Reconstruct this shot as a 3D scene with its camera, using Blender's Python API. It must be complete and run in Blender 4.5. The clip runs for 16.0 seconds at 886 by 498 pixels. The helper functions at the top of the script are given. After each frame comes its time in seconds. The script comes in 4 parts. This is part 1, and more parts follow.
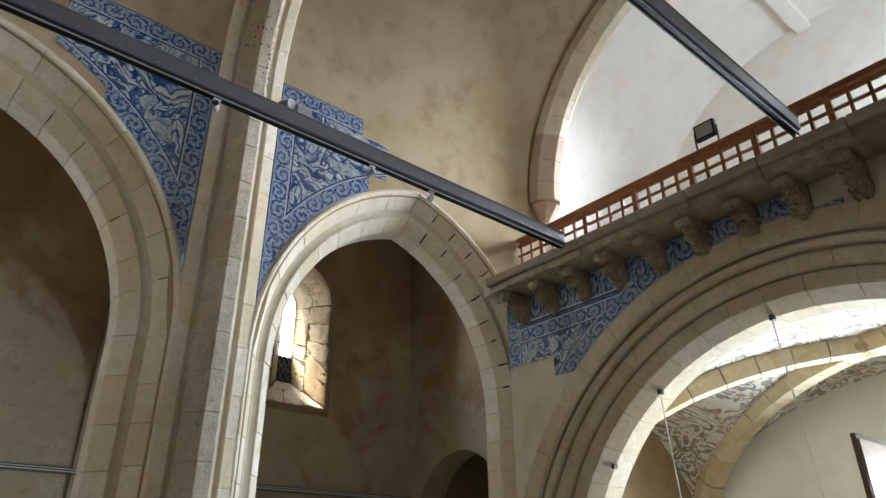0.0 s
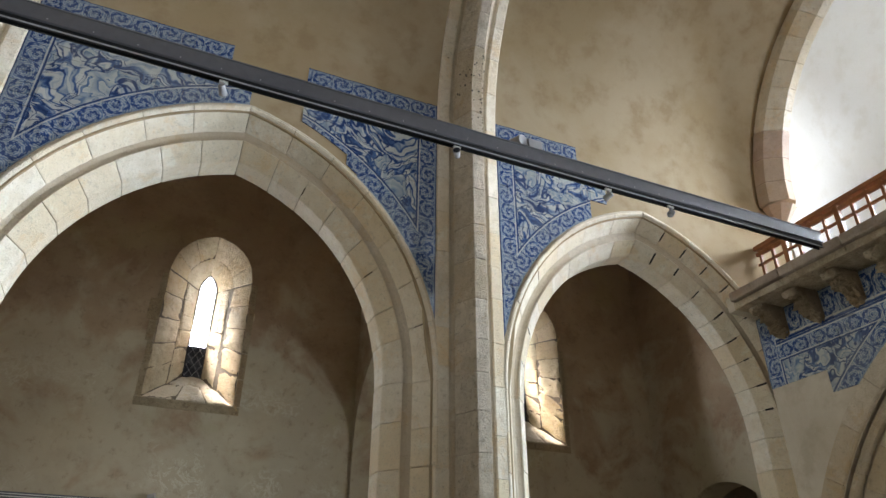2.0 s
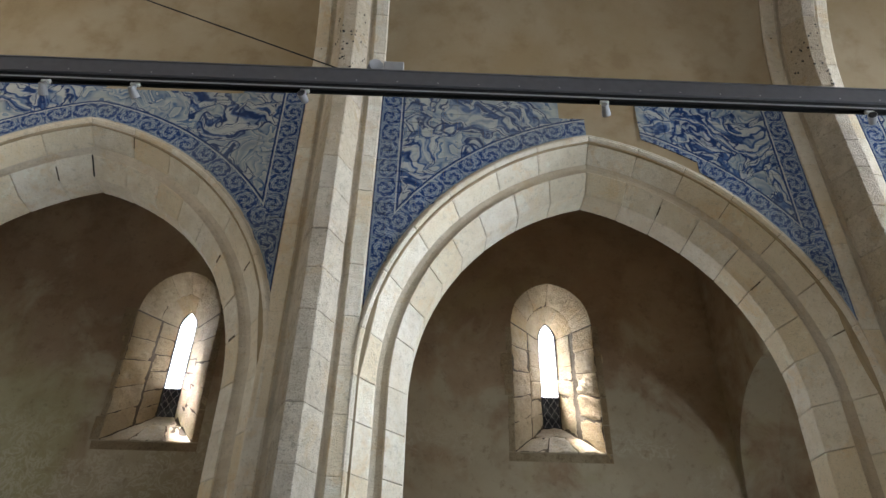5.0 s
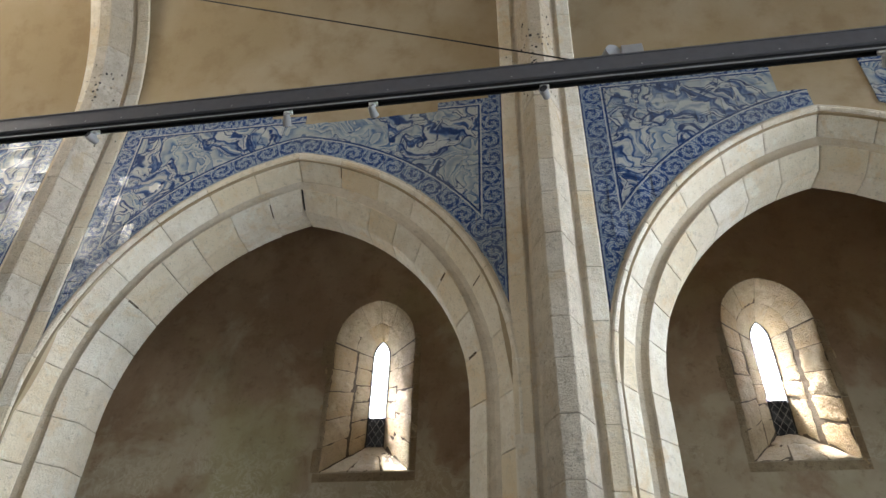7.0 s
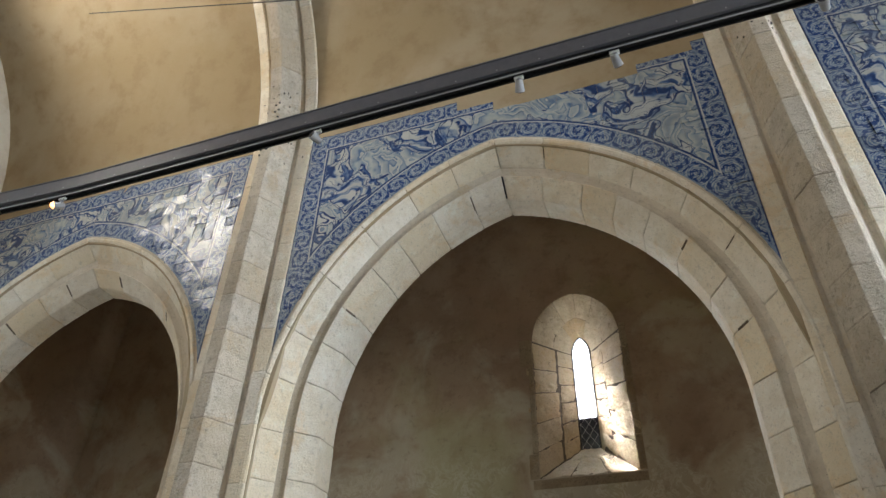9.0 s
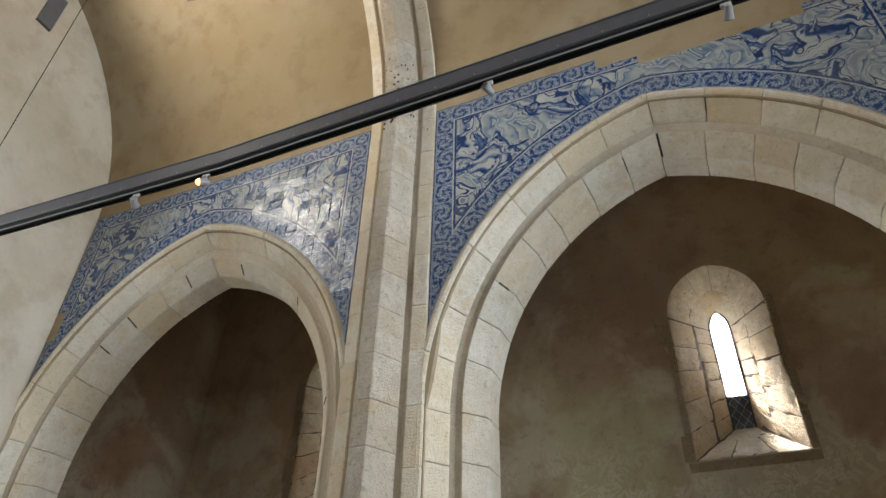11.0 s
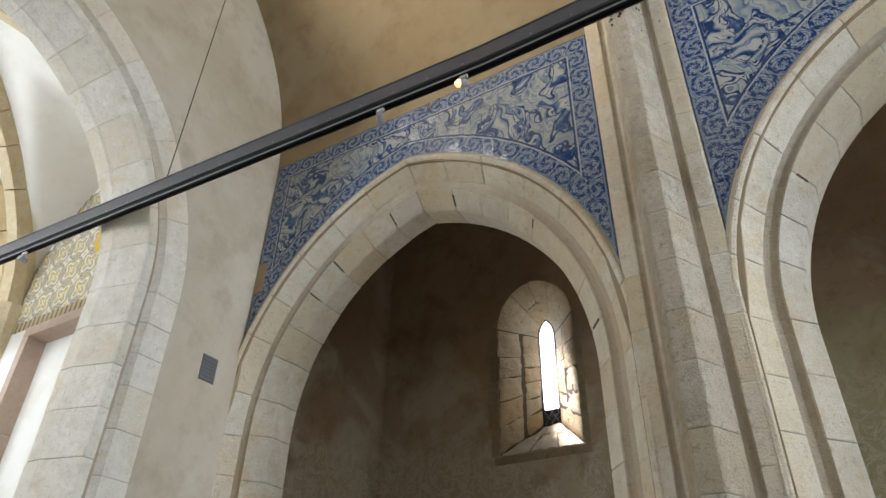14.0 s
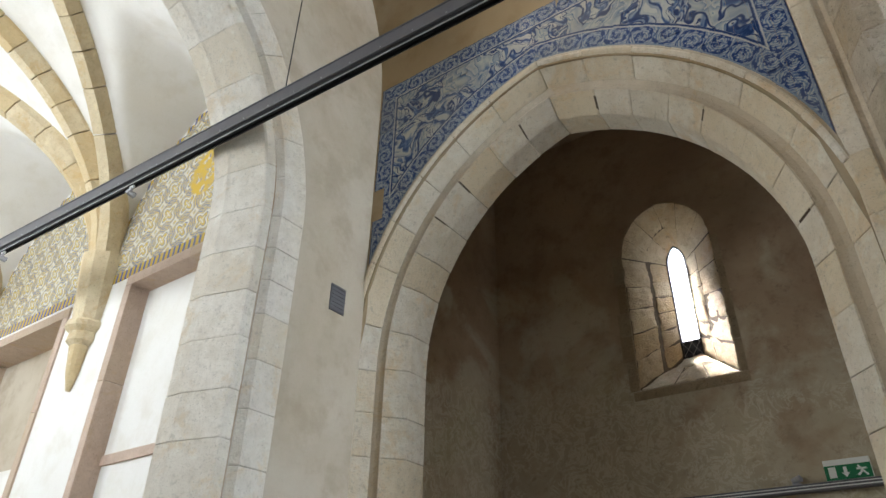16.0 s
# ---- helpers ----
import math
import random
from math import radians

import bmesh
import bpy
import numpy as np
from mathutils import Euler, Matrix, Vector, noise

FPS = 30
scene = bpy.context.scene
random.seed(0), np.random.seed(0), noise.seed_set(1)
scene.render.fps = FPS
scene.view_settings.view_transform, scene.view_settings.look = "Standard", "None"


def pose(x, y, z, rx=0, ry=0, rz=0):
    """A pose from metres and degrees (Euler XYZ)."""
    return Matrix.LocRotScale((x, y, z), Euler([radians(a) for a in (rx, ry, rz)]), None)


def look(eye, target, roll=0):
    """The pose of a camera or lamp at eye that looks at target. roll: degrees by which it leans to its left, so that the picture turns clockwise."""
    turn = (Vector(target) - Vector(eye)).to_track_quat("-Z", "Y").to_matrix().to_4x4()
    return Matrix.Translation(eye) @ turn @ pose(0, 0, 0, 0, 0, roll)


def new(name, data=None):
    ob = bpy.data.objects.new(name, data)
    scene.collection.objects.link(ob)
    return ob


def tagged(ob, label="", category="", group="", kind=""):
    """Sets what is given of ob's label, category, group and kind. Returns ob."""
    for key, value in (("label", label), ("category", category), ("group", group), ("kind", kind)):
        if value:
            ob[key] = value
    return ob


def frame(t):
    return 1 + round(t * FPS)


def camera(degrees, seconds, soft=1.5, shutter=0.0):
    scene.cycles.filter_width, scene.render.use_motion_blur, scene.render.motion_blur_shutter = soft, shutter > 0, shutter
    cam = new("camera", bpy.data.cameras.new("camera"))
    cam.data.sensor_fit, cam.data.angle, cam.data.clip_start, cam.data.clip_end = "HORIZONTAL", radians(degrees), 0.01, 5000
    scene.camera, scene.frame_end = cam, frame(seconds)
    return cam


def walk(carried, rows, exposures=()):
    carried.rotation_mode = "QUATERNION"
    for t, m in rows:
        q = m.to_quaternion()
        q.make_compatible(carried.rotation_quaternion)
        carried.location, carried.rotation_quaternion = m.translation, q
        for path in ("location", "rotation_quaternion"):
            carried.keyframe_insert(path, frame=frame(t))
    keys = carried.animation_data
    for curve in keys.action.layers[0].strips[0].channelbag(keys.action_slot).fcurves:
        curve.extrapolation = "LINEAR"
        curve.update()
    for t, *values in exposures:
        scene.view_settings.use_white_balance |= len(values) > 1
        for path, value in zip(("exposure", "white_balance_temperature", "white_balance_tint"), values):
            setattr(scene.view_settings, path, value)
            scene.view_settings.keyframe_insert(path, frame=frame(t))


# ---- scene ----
cam = camera(66.8, 16.0)
METRES, EYE, TILT, LEAN, TURN = 9.4, 1.6, 0.0, 0.0, -40.4
ROWS = [
    (0.0, 0.0, 0.0, 0.0, 0.19, 26.54, 0.38),
    (0.5, -0.0157, 0.0123, 0.0001, 6.48, 26.96, 0.27),
    (1.0, -0.0342, 0.0113, -0.0009, 11.69, 27.69, 0.12),
    (1.5, -0.0527, 0.0033, 0.0007, 14.38, 28.64, -0.16),
    (2.0, -0.0741, 0.0012, -0.0, 16.78, 29.61, -0.28),
    (2.5, -0.0974, 0.0125, 0.0004, 19.38, 30.73, -0.38),
    (3.0, -0.1176, 0.0153, 0.0003, 23.12, 31.58, -0.48),
    (3.5, -0.1423, 0.0039, 0.0006, 25.99, 32.41, -0.76),
    (4.0, -0.1687, -0.0072, 0.0003, 28.67, 32.91, -0.93),
    (4.5, -0.2049, -0.0134, 0.0007, 32.65, 33.2, -1.04),
    (5.0, -0.2382, -0.0269, -0.0003, 38.47, 33.71, -1.07),
    (7.5, -0.387, -0.096, -0.0028, 51.33, 36.14, -1.23),
    (8.0, -0.4216, -0.1058, -0.0014, 54.87, 36.41, -1.13),
    (8.5, -0.4497, -0.1235, -0.0039, 58.82, 36.9, -1.2),
    (9.0, -0.4746, -0.1451, -0.0047, 60.17, 37.12, -1.24),
    (11.5, -0.6049, -0.242, -0.0043, 66.09, 36.8, -1.3),
    (12.0, -0.6291, -0.2656, -0.0067, 67.95, 36.35, -1.33),
    (12.5, -0.652, -0.2913, -0.0082, 68.53, 35.93, -1.34),
    (13.0, -0.6818, -0.3106, -0.008, 69.48, 35.16, -1.18),
    (13.5, -0.708, -0.3325, -0.0106, 71.01, 34.6, -1.14),
    (14.0, -0.7312, -0.3561, -0.0113, 71.64, 34.29, -1.17),
    (14.5, -0.7568, -0.3773, -0.0139, 72.26, 33.62, -1.02),
    (15.0, -0.7892, -0.3956, -0.0141, 73.88, 32.96, -0.92),
    (15.5, -0.8231, -0.4173, -0.018, 75.23, 32.35, -0.93),
    (16.0, -0.8531, -0.4314, -0.0213, 75.99, 31.67, -0.86),
]
EXPOSURES = [(0.0, -0.28), (1.5, -0.12), (3.0, -0.12), (4.0, -0.17), (5.0, -0.32), (7.5, -0.06), (8.5, -0.03), (12.0, -0.08), (16.0, -0.17)]
walk(cam, [(t, pose(0, 0, EYE, TILT, LEAN, TURN) @ pose(METRES * x, METRES * y, METRES * z, 90 + pitch, roll, yaw)) for t, x, y, z, yaw, pitch, roll in ROWS], EXPOSURES)

# ---- world, sun and large lights ----
world = bpy.data.worlds.new("world")
scene.world = world
world.use_nodes = True
sky = world.node_tree.nodes.new("ShaderNodeTexSky")
sky.sky_type, sky.sun_disc = "NISHITA", False
sky.sun_elevation, sky.sun_rotation = radians(48), radians(-56)
world.node_tree.links.new(sky.outputs[0], world.node_tree.nodes["Background"].inputs[0])
world.node_tree.nodes["Background"].inputs[1].default_value = 0.12
sun = new("sun", bpy.data.lights.new("sun", "SUN"))
sun.data.energy, sun.data.angle, sun.data.color = 5.0, radians(0.5), (1.0, 0.93, 0.82)
sun.matrix_world = look((-12.75, 15.0, 16.0), (-5.25, 10.0, 6.0))


def daylight(name, at, to, w, h, watts, colour=(0.81, 0.89, 1.0), spread=170):
    """Area lamp for the skylight of a window, or for light added without one."""
    lamp = new(name, bpy.data.lights.new(name, "AREA"))
    lamp.data.shape, lamp.data.size, lamp.data.size_y = "RECTANGLE", w, h
    lamp.data.energy, lamp.data.color, lamp.data.spread = watts, colour, radians(spread)
    lamp.matrix_world = look(at, to)
    return lamp


SOUTH_LIGHT, SOUTH_WALL = -0.35, -1.0
daylight("west_window_light", (11.3, 4.6, 8.1), (-6.5, 6.5, 4.0), 1.8, 2.2, 340, (0.81, 0.89, 1.0), 60)
daylight("loft_window_light", (9.9, SOUTH_LIGHT, 8.2), (9.9, 6.0, 8.0), 1.2, 1.4, 165)
daylight("west_door_light", (11.25, 2.8, 1.6), (-6.0, 3.8, 3.2), 2.4, 2.8, 820, (0.75, 0.88, 1.0), 120)
daylight("oculus_light", (-12.98, 2.8, 10.1), (-9.3, 5.6, 10.2), 2.0, 2.0, 230, (1.0, 0.94, 0.84), 96).data.shape = "ELLIPSE"
daylight("chancel_window_light", (-16.0, -0.35, 5.2), (-16.0, 5.0, 4.4), 1.6, 3.2, 400, (0.86, 0.93, 1.0))
daylight("chancel_window_light", (-19.6, -0.35, 5.2), (-18.6, 5.0, 4.4), 1.6, 3.2, 400, (0.86, 0.93, 1.0))
# unseen south lamps added as frontal fill; the wall behind them has no windows
for sx, power in ((5.1, 20), (-0.2, 24), (-5.5, 22), (-10.8, 6)):
    daylight("south_window_light", (sx, -4.35, 5.4), (sx, 4.0, 4.6), 0.9, 2.2, power)
# unseen high lamps added to brighten the arcade's west-facing sides; no clerestory is built
for sx, power in ((9.4, 26), (4.6, 56), (-0.6, 64), (-5.6, 52)):
    daylight("clerestory_light", (sx, SOUTH_WALL + 0.06, 7.7), (sx - 8.5, 6.6, 4.4), 1.0, 1.6, power, spread=105)
for sx, power in ((5.10, 320), (-0.135, 360), (-5.37, 300), (-10.76, 115)):
    daylight("lancet_light", (sx - 0.10, 10.36, 5.78), (sx + 0.15, 9.36, 5.70), 0.80, 1.5, power)
    # narrow extra lamp in place of the sun, for the bright patch on the right reveal
    daylight("lancet_beam", (sx - 0.55, 10.62, 6.45), (sx + 0.33, 10.0, 4.75), 0.3, 0.3, 60, (1.0, 0.96, 0.9), 36)

# ---- materials ----


class X:
    """A socket with arithmetic, to write node trees as formulas."""
    tree = None

    def __init__(self, s):
        self.s = s

    def __add__(self, o): return fn("ADD", self, o)
    def __sub__(self, o): return fn("SUBTRACT", self, o)
    def __rsub__(self, o): return fn("SUBTRACT", o, self)
    def __mul__(self, o): return fn("MULTIPLY", self, o)
    def __truediv__(self, o): return fn("DIVIDE", self, o)
    def __radd__(self, o): return fn("ADD", self, o)
    def __rmul__(self, o): return fn("MULTIPLY", self, o)


def put_in(socket, v):
    if isinstance(v, X):
        X.tree.links.new(v.s, socket)
    else:
        socket.default_value = v


def fn(op, a, b=0.0, c=0.0):
    n = X.tree.nodes.new("ShaderNodeMath")
    n.operation = op
    for i, v in enumerate((a, b, c)):
        put_in(n.inputs[i], v)
    return X(n.outputs[0])


def less(a, b): return fn("LESS_THAN", a, b)
def sin(a): return fn("SINE", a)
def fmin(a, b): return fn("MINIMUM", a, b)
def fmax(a, b): return fn("MAXIMUM", a, b)


def step(v, lo, hi):
    n = X.tree.nodes.new("ShaderNodeMapRange")
    n.interpolation_type = "SMOOTHSTEP"
    for i, w in enumerate((v, lo, hi, 0.0, 1.0)):
        put_in(n.inputs[i], w)
    return X(n.outputs[0])


def lerp(f, a, b):
    return a * (1.0 - f) + b * f if isinstance(a, X) or isinstance(b, X) else f * (b - a) + a


def mix(f, a, b, mode="MIX"):
    n = X.tree.nodes.new("ShaderNodeMix")
    n.data_type, n.blend_type = "RGBA", mode
    put_in(n.inputs[0], f)
    for i, v in ((6, a), (7, b)):
        put_in(n.inputs[i], v if isinstance(v, X) else (*v, 1))
    return X(n.outputs[2])


def ramp(f, *stops):
    n = X.tree.nodes.new("ShaderNodeValToRGB")
    while len(n.color_ramp.elements) < len(stops):
        n.color_ramp.elements.new(0.5)
    for e, (p, c) in zip(n.color_ramp.elements, stops):
        e.position, e.color = p, (*c, 1)
    put_in(n.inputs[0], f)
    return X(n.outputs[0])


def noise_tex(scale, detail=4.0, rough=0.55, co=None, distort=0.0):
    n = X.tree.nodes.new("ShaderNodeTexNoise")
    n.inputs["Scale"].default_value, n.inputs["Detail"].default_value = scale, detail
    n.inputs["Roughness"].default_value, n.inputs["Distortion"].default_value = rough, distort
    put_in(n.inputs["Vector"], co if co else place())
    return X(n.outputs["Fac"])


def place():
    return X(X.tree.nodes.new("ShaderNodeNewGeometry").outputs["Position"])


def local():
    return X(X.tree.nodes.new("ShaderNodeTexCoord").outputs["Object"])


def xyz(v):
    n = X.tree.nodes.new("ShaderNodeSeparateXYZ")
    put_in(n.inputs[0], v)
    return [X(o) for o in n.outputs]


def vec(x, y, z):
    n = X.tree.nodes.new("ShaderNodeCombineXYZ")
    for i, v in enumerate((x, y, z)):
        put_in(n.inputs[i], v)
    return X(n.outputs[0])


def attr(name):
    n = X.tree.nodes.new("ShaderNodeAttribute")
    n.attribute_name = name
    return X(n.outputs["Fac"])


def chance():
    return X(X.tree.nodes.new("ShaderNodeObjectInfo").outputs["Random"])


def material(name):
    m = bpy.data.materials.new(name)
    m.use_nodes = True
    X.tree = m.node_tree
    return m


def finish(m, colour, rough=0.8, bump=None, strength=0.3, dist=0.01, metal=0.0, spec=0.4):
    b = X.tree.nodes["Principled BSDF"]
    put_in(b.inputs["Base Color"], colour if isinstance(colour, X) else (*colour, 1))
    put_in(b.inputs["Roughness"], rough)
    b.inputs["Metallic"].default_value, b.inputs["Specular IOR Level"].default_value = metal, spec
    if bump is not None:
        n = X.tree.nodes.new("ShaderNodeBump")
        n.inputs["Strength"].default_value, n.inputs["Distance"].default_value = strength, dist
        put_in(n.inputs["Height"], bump)
        X.tree.links.new(n.outputs[0], b.inputs["Normal"])
    return m


def stone_mat(name, light, dark, stain, pits=1.0):
    """Cut stone: tone block by block, warm stains, weathered grey patches and fine pits."""
    m = material(name)
    big, mid, fine = noise_tex(0.8, 3), noise_tex(6.0, 7, 0.72), noise_tex(55, 4, 0.7)
    c = mix(step(mid, 0.34, 0.64), tuple(a * 0.85 + b * 0.15 for a, b in zip(dark, light)), light)
    c = mix(step(chance(), 0.0, 0.5) * 0.30, c, tuple(v * 0.76 for v in light))
    c = mix(step(chance(), 0.45, 0.95) * 0.55, c, stain)
    c = mix(step(big, 0.50, 0.72) * 0.35, c, stain)
    c = mix(step(noise_tex(2.6, 6, 0.75, distort=0.5), 0.52, 0.66) * 0.45, c, tuple(a * b for a, b in zip(stain, (0.97, 0.86, 0.68))))
    c = mix(step(noise_tex(4.0, 8, 0.78, distort=0.3), 0.55, 0.66) * 0.45, c, tuple(min(0.86, v * 1.14) for v in light))
    c = mix(step(noise_tex(15, 7, 0.78), 0.54, 0.66) * 0.45 * pits, c, tuple(v * 0.66 for v in dark))
    c = mix(step(noise_tex(80, 2, 0.5), 0.66, 0.73) * 0.6, c, tuple(v * 0.32 for v in dark))
    c = mix(step(fine, 0.54, 0.74) * 0.36 * pits, c, tuple(v * 0.48 for v in dark))
    return finish(m, c, 0.85, fine * 0.8 + mid * 1.5, 0.7 * pits, 0.016, spec=0.25)


def plaster_mat(name, a, b, c2, low=None):
    m = material(name)
    n1, n2, n3 = noise_tex(0.55, 5, 0.6, distort=0.4), noise_tex(2.6, 5, 0.62), noise_tex(30, 4, 0.65)
    c = mix(step(n1, 0.36, 0.66), a, b)
    c = mix(step(n2, 0.46, 0.7) * 0.65, c, c2)
    c = mix(step(n3, 0.5, 0.8) * 0.14, c, tuple(v * 0.6 for v in a))
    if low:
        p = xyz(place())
        # patchy paler tone, stronger towards the floor
        pale_low = step(noise_tex(0.9, 6, 0.6, distort=0.5) * 2.2 - p[2] * 0.19, 0.02, 0.34)
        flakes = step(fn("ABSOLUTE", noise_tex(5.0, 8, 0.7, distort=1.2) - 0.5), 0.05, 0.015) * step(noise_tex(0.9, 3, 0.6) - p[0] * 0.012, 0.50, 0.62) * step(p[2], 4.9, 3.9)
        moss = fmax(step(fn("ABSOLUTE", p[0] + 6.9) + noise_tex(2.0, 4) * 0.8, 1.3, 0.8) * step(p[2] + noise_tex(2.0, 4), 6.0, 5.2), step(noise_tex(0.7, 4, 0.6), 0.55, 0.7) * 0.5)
        c = mix(pale_low * 0.55, c, low[0])
        c = mix(moss * 0.55, c, (0.36, 0.33, 0.165))
        c = mix(flakes * 0.38, c, low[1])
        c = mix(step(noise_tex(7, 7, 0.75), 0.53, 0.68) * 0.42, c, tuple(v * 0.6 for v in a))
    return finish(m, c, 0.9, n2 + n3 * 0.25, 0.22, 0.02, spec=0.2)


LIME = stone_mat("limestone", (0.85, 0.785, 0.665), (0.71, 0.62, 0.475), (0.73, 0.585, 0.365), 1.2)
JOINT = stone_mat("dark_open_joint", (0.13, 0.10, 0.065), (0.09, 0.065, 0.04), (0.12, 0.08, 0.05), 0.8)
LIME_COLD = stone_mat("grey_limestone", (0.81, 0.765, 0.68), (0.67, 0.615, 0.52), (0.68, 0.59, 0.44), 1.1)
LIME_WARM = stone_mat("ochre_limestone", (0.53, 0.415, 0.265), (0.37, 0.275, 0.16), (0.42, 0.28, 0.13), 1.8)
RIB_STONE = stone_mat("cream_rib_stone", (0.77, 0.67, 0.47), (0.64, 0.52, 0.33), (0.60, 0.43, 0.20), 1.0)
# loft arch limestone: warm tan, darkened so the shade there is in its colour
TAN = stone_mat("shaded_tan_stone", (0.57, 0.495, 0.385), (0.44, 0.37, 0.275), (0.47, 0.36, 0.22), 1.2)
PINK = stone_mat("pink_marble", (0.62, 0.49, 0.40), (0.50, 0.38, 0.30), (0.55, 0.44, 0.32), 0.5)
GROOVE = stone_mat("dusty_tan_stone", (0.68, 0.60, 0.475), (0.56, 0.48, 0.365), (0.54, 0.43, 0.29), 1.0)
MORTAR = stone_mat("mortar", (0.45, 0.375, 0.285), (0.34, 0.275, 0.20), (0.36, 0.25, 0.15), 0.8)
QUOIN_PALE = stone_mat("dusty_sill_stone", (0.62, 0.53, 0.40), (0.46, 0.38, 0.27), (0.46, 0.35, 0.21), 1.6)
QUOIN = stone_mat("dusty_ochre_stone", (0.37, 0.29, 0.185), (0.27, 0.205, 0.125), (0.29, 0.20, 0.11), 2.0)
SHAFT_STONE = stone_mat("weathered_grey_limestone", (0.64, 0.57, 0.465), (0.43, 0.37, 0.285), (0.50, 0.40, 0.265), 1.8)
NAVE_PLASTER = plaster_mat("nave_plaster", (0.345, 0.258, 0.148), (0.405, 0.325, 0.215), (0.28, 0.198, 0.108))
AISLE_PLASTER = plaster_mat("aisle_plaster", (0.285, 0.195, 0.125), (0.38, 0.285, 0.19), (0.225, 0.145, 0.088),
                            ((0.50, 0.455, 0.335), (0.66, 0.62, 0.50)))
WHITE_PLASTER = plaster_mat("limewash", (0.80, 0.78, 0.73), (0.84, 0.83, 0.80), (0.74, 0.71, 0.64))
GREY_PLASTER = plaster_mat("grey_plaster", (0.47, 0.405, 0.305), (0.58, 0.52, 0.42), (0.40, 0.33, 0.235))


def simple(name, colour, rough=0.5, metal=0.0, vary=0.25, scale=14):
    m = material(name)
    n = noise_tex(scale, 4)
    c = mix(step(n, 0.35, 0.7) * vary, colour, tuple(v * 0.6 for v in colour))
    return finish(m, c, rough, n, 0.1, 0.003, metal=metal)


RAIL_PAINT = simple("dark_grey_paint", (0.12, 0.118, 0.127), 0.45)
BLACK = simple("black_paint", (0.012, 0.012, 0.013), 0.45)
LAMP_GREY = simple("grey_lacquer", (0.36, 0.36, 0.37), 0.35)
STEEL = simple("steel", (0.5, 0.5, 0.5), 0.3, 1.0)
FLOOR_STONE = simple("floor_stone", (0.36, 0.31, 0.25), 0.6, 0, 0.4, 3)
TERRACOTTA = simple("red_brown_wood", (0.29, 0.11, 0.04), 0.5, 0, 0.5, 9)
DARK_WOOD = simple("dark_wood", (0.07, 0.04, 0.025), 0.5, 0, 0.5, 9)
SIGN_GREEN = simple("sign_green", (0.01, 0.16, 0.06), 0.35, 0, 0.05)
SIGN_WHITE = simple("sign_white", (0.75, 0.76, 0.72), 0.4, 0, 0.05)

m = material("clear_glass")
GLASS = finish(m, (0.9, 0.95, 1.0), 0.1)
X.tree.nodes["Principled BSDF"].inputs["Alpha"].default_value = 0.1
# half clear, half scattering: the lamp behind whitens the pane like sky glare
glare_scatter, both = X.tree.nodes.new("ShaderNodeBsdfTranslucent"), X.tree.nodes.new("ShaderNodeMixShader")
glare_scatter.inputs["Color"].default_value, both.inputs[0].default_value = (0.92, 0.95, 1.0, 1), 0.5
X.tree.links.new(X.tree.nodes["Principled BSDF"].outputs[0], both.inputs[1])
X.tree.links.new(glare_scatter.outputs[0], both.inputs[2])
X.tree.links.new(both.outputs[0], X.tree.nodes["Material Output"].inputs["Surface"])
m = material("dark_glass")
GLASS_DARK = finish(m, mix(step(noise_tex(9), 0.4, 0.65), (0.03, 0.033, 0.042), (0.085, 0.09, 0.105)), 0.15)
m = material("lit_bulb")
b = X.tree.nodes["Principled BSDF"]
b.inputs["Emission Color"].default_value, b.inputs["Emission Strength"].default_value = (1.0, 0.40, 0.10, 1), 3.5
BULB = m

# blue and white painted tiles; the attributes give the distance to a panel's side, top and arch, and the way along the arch
m = material("blue_painted_tile")
side, top, arc, along = attr("side"), attr("top"), attr("arc"), attr("along")
P = place()
px_, py_, pz_ = xyz(P)
W = 0.25
d = fmin(fmin(side, top), arc)
v = d / W
is_side, is_top = less(side, fmin(top, arc)), less(top, fmin(side, arc))
u = is_side * pz_ + is_top * (px_ + py_) + (1.0 - is_side - is_top) * along
wob = noise_tex(6.5, 2, 0.5)
wob2 = noise_tex(22, 3, 0.6)
L = 0.25
cu = u / L
cell = fn("FLOOR", cu)
fu = cu - cell - 0.5
flip = fn("MODULO", fn("ABSOLUTE", cell), 2.0) * 2.0 - 1.0
warp_u, warp_v = noise_tex(16, 3, 0.6) - 0.5, noise_tex(16, 3, 0.6, vec(px_ + 3.7, py_ + 1.9, pz_ + 5.1)) - 0.5
qx = fu * L + warp_u * 0.05
qy = (v - 0.5) * W * flip + 0.02 + warp_v * 0.05
r = fn("SQRT", qx * qx + qy * qy)
th = fn("ARCTAN2", qy, qx)
spiral = sin(th + r * 76.0 + wob * 2.0)
lobes = sin(th * 8.0 + r * 70.0 + wob2 * 6.0)
veins = sin(th * 4.0 - r * 250.0 + wob2 * 9.0)
leaf = step(spiral * 0.85 + lobes * 0.55 + veins * 0.30 + (wob2 - 0.5) * 2.2, -0.50, -0.22)
shade = step(spiral * 0.7 + lobes * 0.45 + veins * 0.6 + (wob2 - 0.5) * 1.6, -0.6, 1.1)
NAVY, BLUE, PALE, MILK = (0.018, 0.048, 0.165), (0.075, 0.15, 0.33), (0.29, 0.36, 0.45), (0.60, 0.61, 0.58)
border = mix(leaf, mix(wob, NAVY, (0.04, 0.09, 0.27)), mix(shade, (0.12, 0.20, 0.37), mix(step(veins, -0.3, 0.8), PALE, (0.50, 0.53, 0.53))))
border = mix(step(fn("ABSOLUTE", v - 0.09), 0.035, 0.02), border, PALE)
border = mix(step(v, 0.05, 0.03), border, NAVY)
